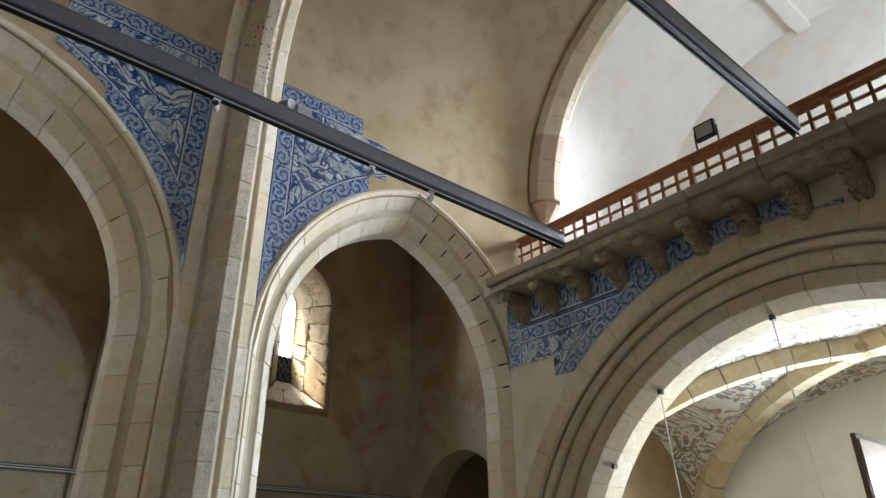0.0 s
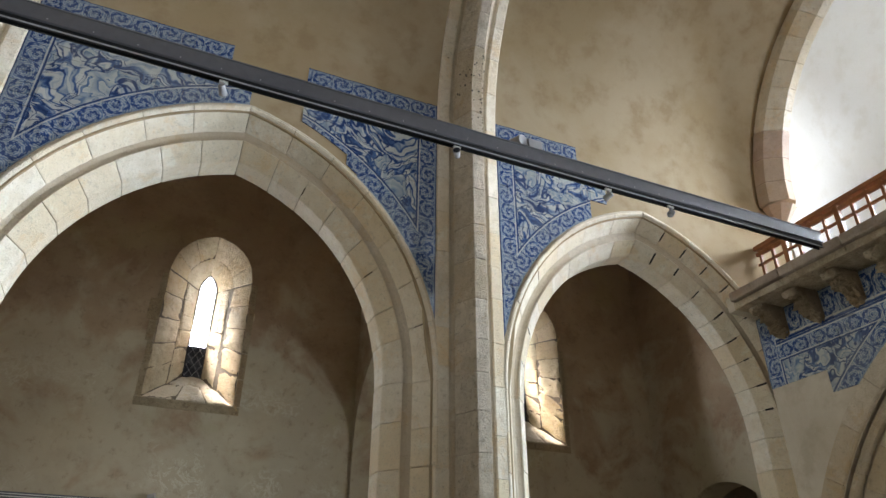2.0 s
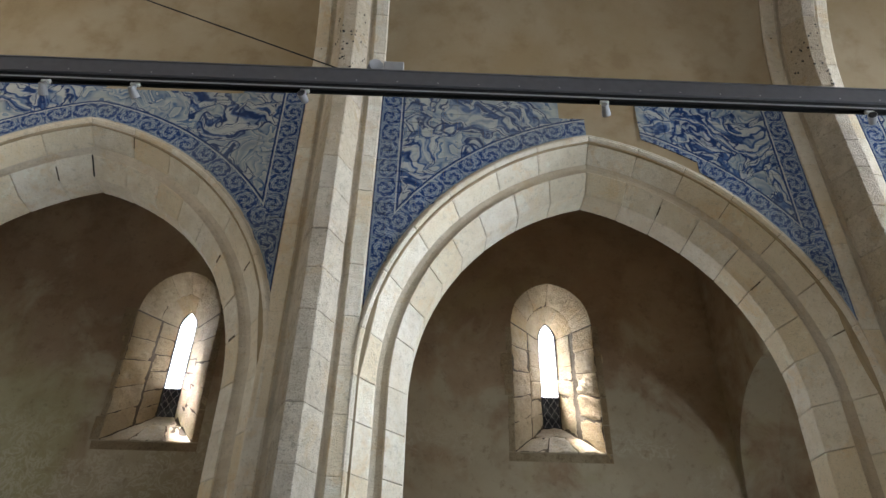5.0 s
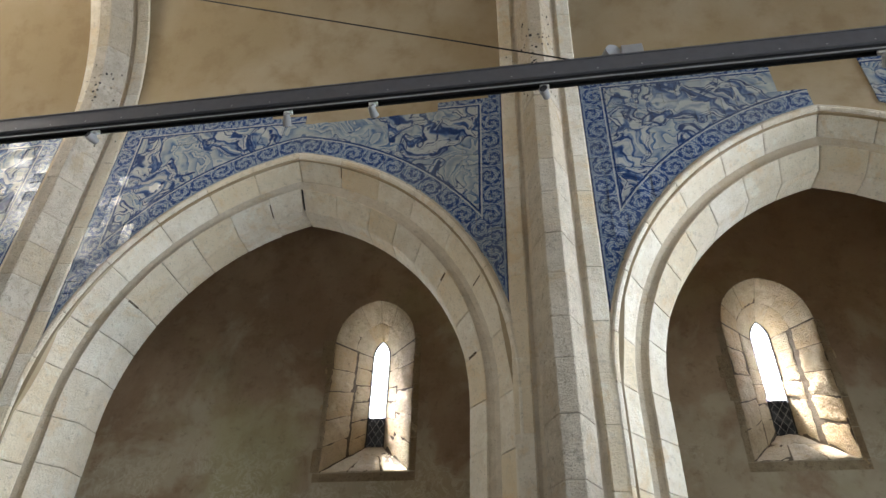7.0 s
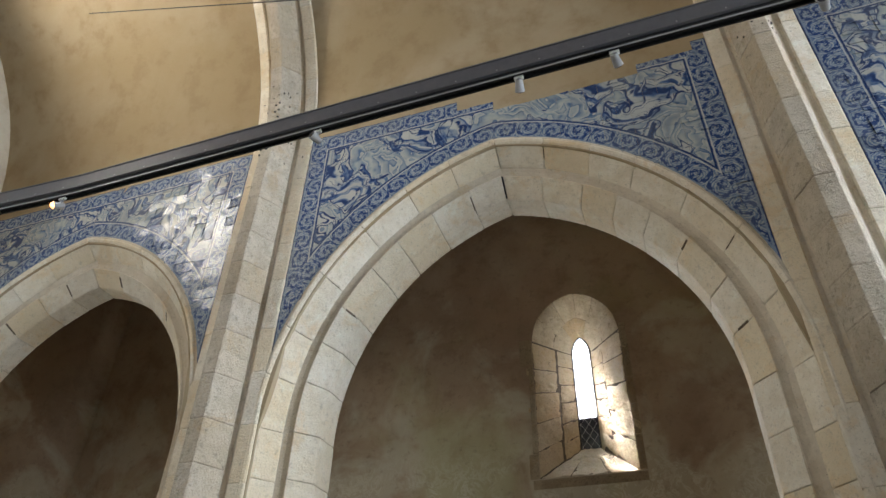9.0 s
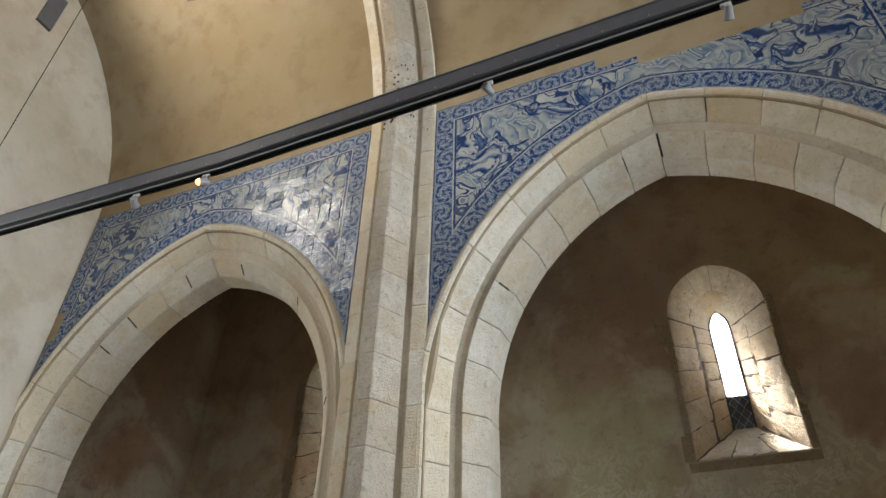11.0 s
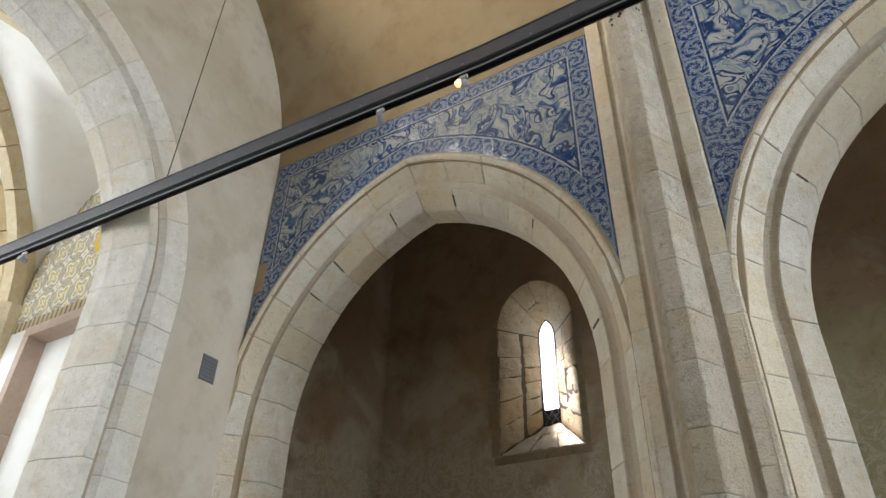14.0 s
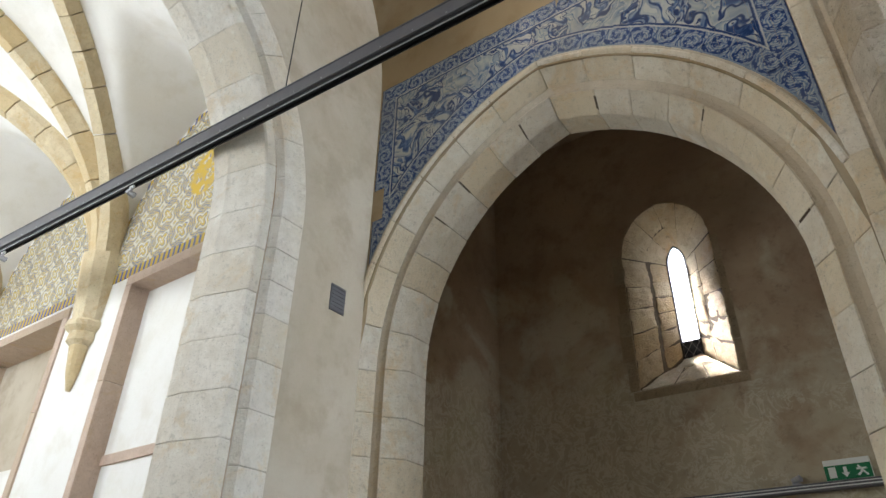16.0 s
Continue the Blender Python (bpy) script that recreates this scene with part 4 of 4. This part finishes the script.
um = ((UX0 + UX1) / 2, MID)
BIGSEC = [(-0.19, 0.1), (-0.19, -0.06), (-0.12, -0.2), (0.12, -0.2), (0.19, -0.06), (0.19, 0.1)]
for cxn in (UX0 + 0.05, UX1 - 0.05):
    for cyn in (UY0 + 0.05, UY1 - 0.05):
        rib(under_line((cxn, cyn), um), RIB_STONE, n=9, sec=BIGSEC)
bm = bmesh.new()
bmesh.ops.create_uvsphere(bm, u_segments=14, v_segments=8, radius=0.24)
bmesh.ops.transform(bm, matrix=Matrix.Translation((um[0], um[1], under_z(*um) - 0.1)) @ Matrix.Diagonal((1, 1, 0.5, 1)), verts=bm.verts)
tagged(part("vault_boss", bm, LIME_WARM, smooth=True), "carved round stone boss at the crossing of the ribs", "boss", kind="structure")

# string of small clip lamps on the arch edge with white cables
for i, f in enumerate((0.30, 0.62, 0.98, 1.50)):
    q = Vector(west_path(-0.015, 0.40, f))
    lamp = thing("clip_lamp", "tiny black clip lamp fixed to the arch edge", "lamp", q, "clip lamps")
    boxed("clip", (-0.02, -0.025, -0.03), (0.05, 0.025, 0.03), BLACK, lamp, 0.004)
    if i in (2, 3):
        bm = bmesh.new()
        rod(bm, (0, 0, 0), (0.06, -0.16, -q.z + 0.02), 0.006, n=6)
        part("cable", bm, SIGN_WHITE, lamp, "thin white cable hanging to the floor")
OAK = simple("brown_wood", (0.30, 0.19, 0.11), 0.5, 0, 0.5, 6)
board = thing("display_board", "tall dark wooden framed board standing under the loft", "board", (8.5, 2.9, 0))
boxed("frame", (0, -0.03, 0), (1.0, 0.03, 3.1), DARK_WOOD, board, 0.01)
boxed("panel", (0.05, -0.042, 0.05), (0.95, -0.03, 3.04), OAK, board, label="brown wooden panel")

# ---- lighting rails ----
RY = 4.99


def rail_z(x):
    return 5.535 + max(0.0, -9.0 - x) * 0.011


def rail(y, x0, x1, label):
    ob = thing("lighting_rail", label, "rail", (0, y, 0))
    joints = [x1, -9.0, x0] if x0 < -9 else [x1, x0]
    for a, b in zip(joints, joints[1:]):
        length = a - b
        ang = math.atan2(rail_z(b) - rail_z(a), length)
        m = Matrix.Translation((a, 0, rail_z(a))) @ Matrix.Rotation(radians(2.2) if a < 0 else 0.0, 4, "Z") @ Matrix.Rotation(ang, 4, "Y")
        bm = bmesh.new()
        box(bm, (-length, -0.055, 0.055), (0, 0.055, 0.205), 0.004, m)
        box(bm, (-length, -0.062, 0.195), (0, 0.062, 0.208), 0, m)
        part("beam", bm, RAIL_PAINT, ob)
        sec = [(-0.03, 0.0), (-0.018, 0.0), (-0.018, 0.03), (0.018, 0.03), (0.018, 0.0), (0.03, 0.0), (0.03, 0.055), (-0.03, 0.055)]
        ends = [m @ Vector((xx, yy, zz)) for xx in (-length, 0.0) for yy, zz in sec]
        solid("track", [tuple(q) for q in ends], [(j, (j + 1) % 8, 8 + (j + 1) % 8, 8 + j) for j in range(8)], BLACK, ob)
        bm = bmesh.new()
        box(bm, (-length, -0.034, 0.004), (0, -0.0305, 0.018), 0, m)
        box(bm, (-length, 0.0305, 0.004), (0, 0.034, 0.018), 0, m)
        part("track_edge", bm, LAMP_GREY, ob, "pale aluminium edge")
        bm = bmesh.new()
        for j in range(int(length / 0.32)):
            rod(bm, m @ Vector((-0.16 - j * 0.32, -0.056, 0.08)), m @ Vector((-0.16 - j * 0.32, -0.058, 0.08)), 0.006, n=6)
        tagged(part("rivets", bm, LAMP_GREY, ob), kind="stuff")
    return ob


r1 = rail(RY, -19.0, 6.30, "long dark grey suspended lighting rail with a black track below")
r2 = rail(1.88, 1.4, 6.20, "dark suspended lighting rail near the middle of the nave")


def wire(parent, a, b, r=0.006, mat=BLACK):
    bm = bmesh.new()
    rod(bm, a, b, r, n=6)
    rod(bm, Vector(a) + Vector((0, 0, -0.02)), Vector(a) + Vector((0, 0, 0.03)), 0.016, n=8)
    part("suspension_wire", bm, mat, parent, "thin steel suspension wire")


def up_z(y):
    return VAULT_Z + math.sqrt(VAULT_R ** 2 - (y - MID) ** 2)


for xx in (-12.55,):
    wire(r1, (xx, -max(0.0, -9.0 - xx) * 0.0385, rail_z(xx) + 0.205), (xx, -max(0.0, -9.0 - xx) * 0.0385, up_z(RY)))
wire(r1, (-2.55, 0, 5.75), (-11.2, 0.43, 10.03))
for xx in (1.7,):
    wire(r2, (xx, 0, 5.73), (xx, 0, up_z(1.88)))


def spot(x, lit=False, turn=0, y=RY, tilt=25):
    ob = thing("track_spotlight", "glowing pale grey track spotlight under the rail" if lit else "small pale grey track spotlight under the rail", "spotlight", (x, y - max(0.0, -9.0 - x) * 0.0385, rail_z(x) + 0.012), "track spotlights")
    boxed("adapter", (-0.035, -0.014, -0.03), (0.035, 0.014, 0.0), SIGN_WHITE, ob, 0.004)
    boxed("stem", (-0.012, -0.014, -0.085), (0.014, 0.014, -0.03), LAMP_GREY, ob, 0.003)
    m = Matrix.Translation((0, 0, -0.092)) @ Matrix.Rotation(radians(turn), 4, "Z") @ Matrix.Rotation(radians(tilt), 4, "X")
    bm = bmesh.new()
    rod(bm, m @ Vector((0, -0.04, 0)), m @ Vector((0, 0.05, 0)), 0.026, 0.036, n=16)
    part("lamp_head", bm, LAMP_GREY, ob, smooth=False)
    bm = bmesh.new()
    rod(bm, m @ Vector((0, 0.0505, 0)), m @ Vector((0, 0.054 + 0.02 * lit, 0)), 0.030 + 0.004 * lit, 0.030 - 0.012 * lit, n=16)
    part("lens", bm, BULB if lit else GLASS_DARK, ob, "warm lit lens" if lit else "")


for j, xx in enumerate((4.08, 3.28, 1.58, -0.54, -2.90, -4.22, -4.91, -6.57, -9.95, -14.72, -17.3)):
    spot(xx, turn=(-25, 20, 150, -20, 165, -15, 10, 160, 25, 10, 0)[j], tilt=(20, -15, 5, -20, 0, -25, -30, 5, -10, 0, 0)[j])
spot(-9.18, True, turn=150, tilt=-25)


def uplight(x):
    ob = thing("uplight", "grey cylindrical uplight clamped on top of the rail", "spotlight", (x, RY, rail_z(x) + 0.208), "rail uplights")
    boxed("driver_box", (0.03, -0.035, 0.0), (0.19, 0.035, 0.13), LAMP_GREY, ob, 0.006)
    bm = bmesh.new()
    rod(bm, (-0.03, -0.03, 0.085), (-0.07, 0.10, 0.10), 0.06, 0.068, n=18)
    part("lamp_head", bm, LAMP_GREY, ob)
    bm = bmesh.new()
    rod(bm, (0.035, 0, 0.05), (-0.03, 0.01, 0.06), 0.02, n=10)
    part("joint", bm, STEEL, ob)


for xx in (2.32, -2.33):
    uplight(xx)

# ---- small fixtures ----
vent = thing("wall_vent", "square dark grey grille in the plaster beside the chancel arch", "vent", (EAST, 6.22, 4.40))
boxed("frame", (-0.02, -0.10, -0.14), (0.012, 0.10, 0.14), RAIL_PAINT, vent, 0.003)
for j in range(7):
    boxed("slat", (0.012, -0.085, -0.13 + j * 0.04), (0.018, 0.085, -0.115 + j * 0.04), RAIL_PAINT, vent)
br = thing("wall_bracket", "dark steel plate bracket high on the chancel arch wall", "bracket", (EAST, 4.72, 9.75))
boxed("plate", (-0.02, -0.11, -0.22), (0.05, 0.11, 0.45), RAIL_PAINT, br, 0.004)
con = thing("wall_track", "dark cable track with pale edges running along the aisle wall", "track", (0, AISLE, 2.9))
boxed("channel", (-13.2, -0.09, -0.04), (9.5, 0.0, 0.035), RAIL_PAINT, con, 0.004)
boxed("edge", (-13.2, -0.096, -0.022), (9.5, -0.091, -0.012), SIGN_WHITE, con, label="pale metal edge")
boxed("edge", (-13.2, -0.096, 0.008), (9.5, -0.091, 0.016), SIGN_WHITE, con, label="pale metal edge")
for j, xx in enumerate((-0.35, 2.9, -9.9, 5.3)):
    sp = thing("wall_spotlight", "small grey spotlight standing on the aisle wall track", "spotlight", (xx, AISLE - 0.05, 2.935), "aisle spotlights")
    boxed("adapter", (-0.04, -0.02, 0.0), (0.04, 0.02, 0.02), LAMP_GREY, sp, 0.003)
    bm = bmesh.new()
    rod(bm, (-0.03, 0, 0.045), (0.05, -0.03, 0.06), 0.028, 0.034, n=12)
    part("lamp_head", bm, LAMP_GREY, sp)
sg = thing("exit_sign", "green and white emergency exit sign box above the aisle track", "sign", (-9.43, AISLE, 2.94))
boxed("housing", (-0.2, -0.07, 0.0), (0.2, 0.0, 0.19), SIGN_WHITE, sg, 0.004)
boxed("panel", (-0.198, -0.075, 0.002), (0.198, -0.071, 0.135), SIGN_GREEN, sg, label="green panel")
boxed("symbol", (-0.165, -0.078, 0.02), (-0.10, -0.0755, 0.12), SIGN_WHITE, sg, label="white door symbol")
bm = bmesh.new()
box(bm, (-0.035, -0.078, 0.06), (-0.005, -0.0755, 0.115))
solid("symbol", [(-0.055, -0.078, 0.062), (0.015, -0.078, 0.062), (-0.02, -0.078, 0.02), (-0.055, -0.0755, 0.062), (0.015, -0.0755, 0.062), (-0.02, -0.0755, 0.02)],
      [(0, 1, 2), (3, 4, 5), (0, 1, 4, 3), (1, 2, 5, 4), (2, 0, 3, 5)], SIGN_WHITE, sg, "white arrow symbol")
part("symbol", bm, SIGN_WHITE, sg, "white arrow symbol")
bm = bmesh.new()
for a, b in (((0.09, 0.115), (0.13, 0.06)), ((0.13, 0.06), (0.16, 0.02)), ((0.12, 0.065), (0.08, 0.025)), ((0.075, 0.085), (0.16, 0.085))):
    rod(bm, (a[0], -0.0765, a[1]), (b[0], -0.0765, b[1]), 0.009, n=6)
part("symbol", bm, SIGN_WHITE, sg, "white slanting bars")

# ---- chancel wall: stone frames, corbel and tiled lunettes ----


def frame_set(name, label, xa, xb, top, depth, sill, mat_in):
    """A stone frame lining an opening, with its blocking wall set back in the depth."""
    ob = thing(name, label, "frame", (0, CY, 0))
    for a, b in ((xa - 0.12, xa + 0.02), (xb - 0.02, xb + 0.12)):
        for z0, z1 in cuts(4, 0.0, top - 0.02, 0.006):
            boxed("jamb_stone", (a, -0.03, z0), (b, depth, z1), PINK, ob, 0.008)
    for a, b in cuts(2, xa - 0.12, xb + 0.12, 0.006):
        boxed("lintel_stone", (a, -0.03, top - 0.018), (b, depth, top + 0.13), PINK, ob, 0.008)
    boxed("infill", (xa + 0.01, depth - 0.012, 0.0), (xb - 0.01, depth + 0.04, top - 0.01), mat_in, ob)
    if sill:
        boxed("ledge", (xa + 0.022, depth - 0.045, 3.27), (xb - 0.022, depth - 0.013, 3.39), PINK, ob, 0.006)
    else:
        boxed("parapet", (xa + 0.022, 0.0, 0.0), (xb - 0.022, depth - 0.013, 3.42), WHITE_PLASTER, ob, 0.01, "limewashed parapet")
    return ob


frame_set("stone_frame", "tall pink marble frame round a blocked limewashed opening", *BAYS[0], 5.58, 0.25, True, WHITE_PLASTER)
# grey infill stands for an open space, its dimness put into the plaster colour
frame_set("stone_frame", "pink marble frame round a dim grey recess", *BAYS[1], 5.52, 0.48, False, GREY_PLASTER)
cb = thing("rib_corbel", "carved tapering stone corbel carrying the chancel ribs", "corbel", (-17.39, CY - 0.03, 5.02))
RINGS = [(-0.76, 0.03), (-0.55, 0.09), (-0.18, 0.15), (-0.12, 0.21), (0.0, 0.20), (0.06, 0.27), (0.13, 0.27), (0.16, 0.24)]
for nm, rings in (("drop", RINGS[:3]), ("necking", RINGS[2:5]), ("abacus", RINGS[4:])):
    vs = [(ra * math.cos(math.tau * q / 12), ra * math.sin(math.tau * q / 12), za) for za, ra in rings for q in range(12)]
    fs = [(a * 12 + q, a * 12 + (q + 1) % 12, a * 12 + 12 + (q + 1) % 12, a * 12 + 12 + q) for a in range(len(rings) - 1) for q in range(12)]
    fs += [tuple(range(12)), tuple(range(len(vs) - 12, len(vs)))]
    solid(nm, vs, fs, RIB_STONE, cb)
bm = bmesh.new()
rod(bm, (0, 0.02, 0.16), (0, -0.06, 1.15), 0.235, 0.30, n=10)
part("springer", bm, RIB_STONE, cb)

# ---- painted tiles, piece by piece ----


def clip(poly, n, c):
    """The part of a polygon where n.p >= c."""
    out = []
    for a, b in zip(poly, poly[1:] + poly[:1]):
        da, db = a[0] * n[0] + a[1] * n[1] - c, b[0] * n[0] + b[1] * n[1] - c
        if da >= 0:
            out.append(a)
        if da * db < 0:
            t = da / (da - db)
            out.append((a[0] + (b[0] - a[0]) * t, a[1] + (b[1] - a[1]) * t))
    return out


def tile(poly, to_world, values, mat, parent, tilt=0.034):
    k = len(poly)
    cu, cv = sum(q[0] for q in poly) / k, sum(q[1] for q in poly) / k
    a, b = rng.gauss(0, tilt), rng.gauss(0, tilt)
    vs = []
    for dd in (0.0, 1.0):
        for u, w in poly:
            e = 0.012
            uu, ww = u + (cu - u) * e, w + (cv - w) * e
            depth = -0.001 if dd else 0.011 + a * (uu - cu) + b * (ww - cv)
            vs.append(to_world(uu, depth, ww))
    fs = [tuple(range(k))] + [(j, (j + 1) % k, k + (j + 1) % k, k + j) for j in range(k)]
    me = bpy.data.meshes.new("tile")
    me.from_pydata(vs, [], fs)
    for name in ("side", "top", "arc", "along"):
        att = me.attributes.new(name, "FLOAT", "POINT")
        att.data.foreach_set("value", [values(u, w)[name] for u, w in poly] * 2)
    me.materials.append(mat)
    ob = new("tile", me)
    ob.parent = parent


T = 0.14


def spandrel(edge, sign, cx, top, missing, label, bottom=4.25, torn=lambda x: 0.0):
    """Tiles between a shaft's edge and the crown of the arch at cx; sign: the way from the shaft to the crown."""
    ob = thing("tile_panel", label, "tile panel", kind="structure", group="tiled spandrels")
    ctr = (cx + sign * C_OFF, SPRING)
    R = R_IN + ORDER + 0.006

    def values(x, z):
        dx, dz = x - ctr[0], z - ctr[1]
        rr = math.hypot(dx, dz)
        return {"side": abs(x - edge), "top": top - z, "arc": rr - R, "along": R * math.atan2(dz, abs(dx))}
    span = abs(cx - edge)
    for i in range(int(span / T) + 1):
        for j in range(int((top - bottom) / T) + 2):
            ua, ub = i * T, min((i + 1) * T, span)
            if ub - ua < 0.02:
                continue
            zb_, za_ = top - j * T, top - (j + 1) * T
            xs = (edge + sign * ua, edge + sign * ub)
            poly = [(min(xs), za_), (max(xs), za_), (max(xs), zb_), (min(xs), zb_)]
            mx, mz = sum(xs) / 2, (za_ + zb_) / 2
            n = Vector((mx - ctr[0], mz - ctr[1])).normalized()
            poly = clip(poly, n, n.x * ctr[0] + n.y * ctr[1] + R + torn(mx))
            if len(poly) < 3:
                continue
            area = abs(sum(p[0] * q[1] - q[0] * p[1] for p, q in zip(poly, poly[1:] + poly[:1]))) / 2
            if area < 0.0012 or mz < bottom - 0.3 or missing(mx, mz, values(mx, mz)):
                continue
            tile(poly, lambda u, d, w: (u, FACE - d, w), values, TILE, ob)


HW = 0.422
BLUE_LABEL = "blue and white painted tile panel with leafy borders filling an arch spandrel"
spandrel(PIERS[0] + HW, 1, APEX[0], 7.50, lambda x, z, v: x > (4.12 if z > 7.2 else 4.52 if z > 6.62 else 4.33) or x > 4.6, BLUE_LABEL + ", broken off at the crown")
spandrel(PIERS[0] - HW, -1, APEX[1], 7.50, lambda x, z, v: x < 0.40, BLUE_LABEL + ", ragged towards the crown",
         torn=lambda x: 0.15 if x < 0.88 else 0.04 if x < 1.0 else 0.0)
spandrel(PIERS[1] + HW, 1, APEX[1], 7.50, lambda x, z, v: x > (-0.48 if z > 6.98 else -0.22), BLUE_LABEL + ", ending short of the crown")
spandrel(PIERS[1] - HW, -1, APEX[2], 7.42, lambda x, z, v: (v["top"] < 0.28 and x < -3.52 and not (z < 7.28 and x > -3.95)), BLUE_LABEL + ", its upper border lost")
spandrel(PIERS[2] + HW, 1, APEX[2], 7.42, lambda x, z, v: (x > -6.0 and v["top"] < 0.14) or (x > -5.6 and v["top"] < 0.2), BLUE_LABEL)
spandrel(PIERS[2] - HW, -1, APEX[3], 7.46, lambda x, z, v: False, BLUE_LABEL)
spandrel(EAST + 0.03, 1, APEX[3], 7.46, lambda x, z, v: (z < 5.95 and x < -12.86 + max(0.0, 5.2 - z) * 0.02 and 5.45 < z), BLUE_LABEL + ", chipped along the corner", bottom=4.5)

# tiles on the loft wall
ob = thing("tile_panel", "blue and white painted tile band with scrolls under the loft corbels", "tile panel", kind="structure", group="tiled spandrels")


def west_values(y, z):
    a, b, zs = west_ring(1.0)
    ang = math.atan2((z - zs) / b, (y - WMID) / a)
    ey, ez = WMID + a * math.cos(ang), zs + b * math.sin(ang)
    dist = math.hypot((y - ey), (z - ez)) * (1 if math.hypot((y - WMID) / a, (z - zs) / b) > 1 else -1)
    return {"side": abs(FACE - y), "top": 4.94 - z if z < 4.935 else max(0.0, (5.37 - z) * 0.6), "arc": dist, "along": ang * 3.4}


for i in range(34):
    for j in range(10):
        ya, yb, zb_, za_ = FACE - (i + 1) * T, FACE - i * T, 5.36 - j * T, 5.36 - (j + 1) * T
        my, mz = (ya + yb) / 2, (za_ + zb_) / 2
        a, b, zs = west_ring(1.0)
        ang = math.atan2((mz - zs) / b, (my - WMID) / a)
        ey, ez = WMID + a * math.cos(ang), zs + b * math.sin(ang)
        n = Vector((math.cos(ang) / a, math.sin(ang) / b)).normalized()
        poly = clip([(ya, za_), (yb, za_), (yb, zb_), (ya, zb_)], n, n.x * ey + n.y * ez + 0.01)
        if len(poly) < 3 or (mz < 4.36 and my > 5.72) or mz < 4.14 or (my < 2.1 and my > 1.7 and mz > 5.1):
            continue
        tile(poly, lambda u, d, w: (WEST - d, u, w), west_values, TILE, ob)

# yellow lunettes in the chancel
for bay in range(2):
    ob = thing("tile_lunette", "yellow and blue carpet-pattern tile lunette above a stone frame", "tile panel", kind="structure", group="tiled lunettes")
    xa = CX0 - BAYW * (bay + 1)

    def lv(x, z):
        return {"side": 9.0, "top": min(z - 5.72, (CHV + prof((CX0 - x) % BAYW / BAYW * 2 - 1, 2.75) - z)), "arc": 9.0, "along": 0.0}
    for i in range(int(BAYW / T)):
        for j in range(22):
            x0_, z0_ = xa + i * T, 5.72 + j * T
            mx, mz = x0_ + T / 2, z0_ + T / 2
            if mz > CHV + prof((CX0 - mx) % BAYW / BAYW * 2 - 1, 2.75) - 0.02 or mx > CX0 - 0.2:
                continue
            tile([(x0_, z0_), (x0_ + T, z0_), (x0_ + T, z0_ + T), (x0_, z0_ + T)], lambda u, d, w: (u, CY - d, w), lv, YELLOW_TILE, ob, 0.004)
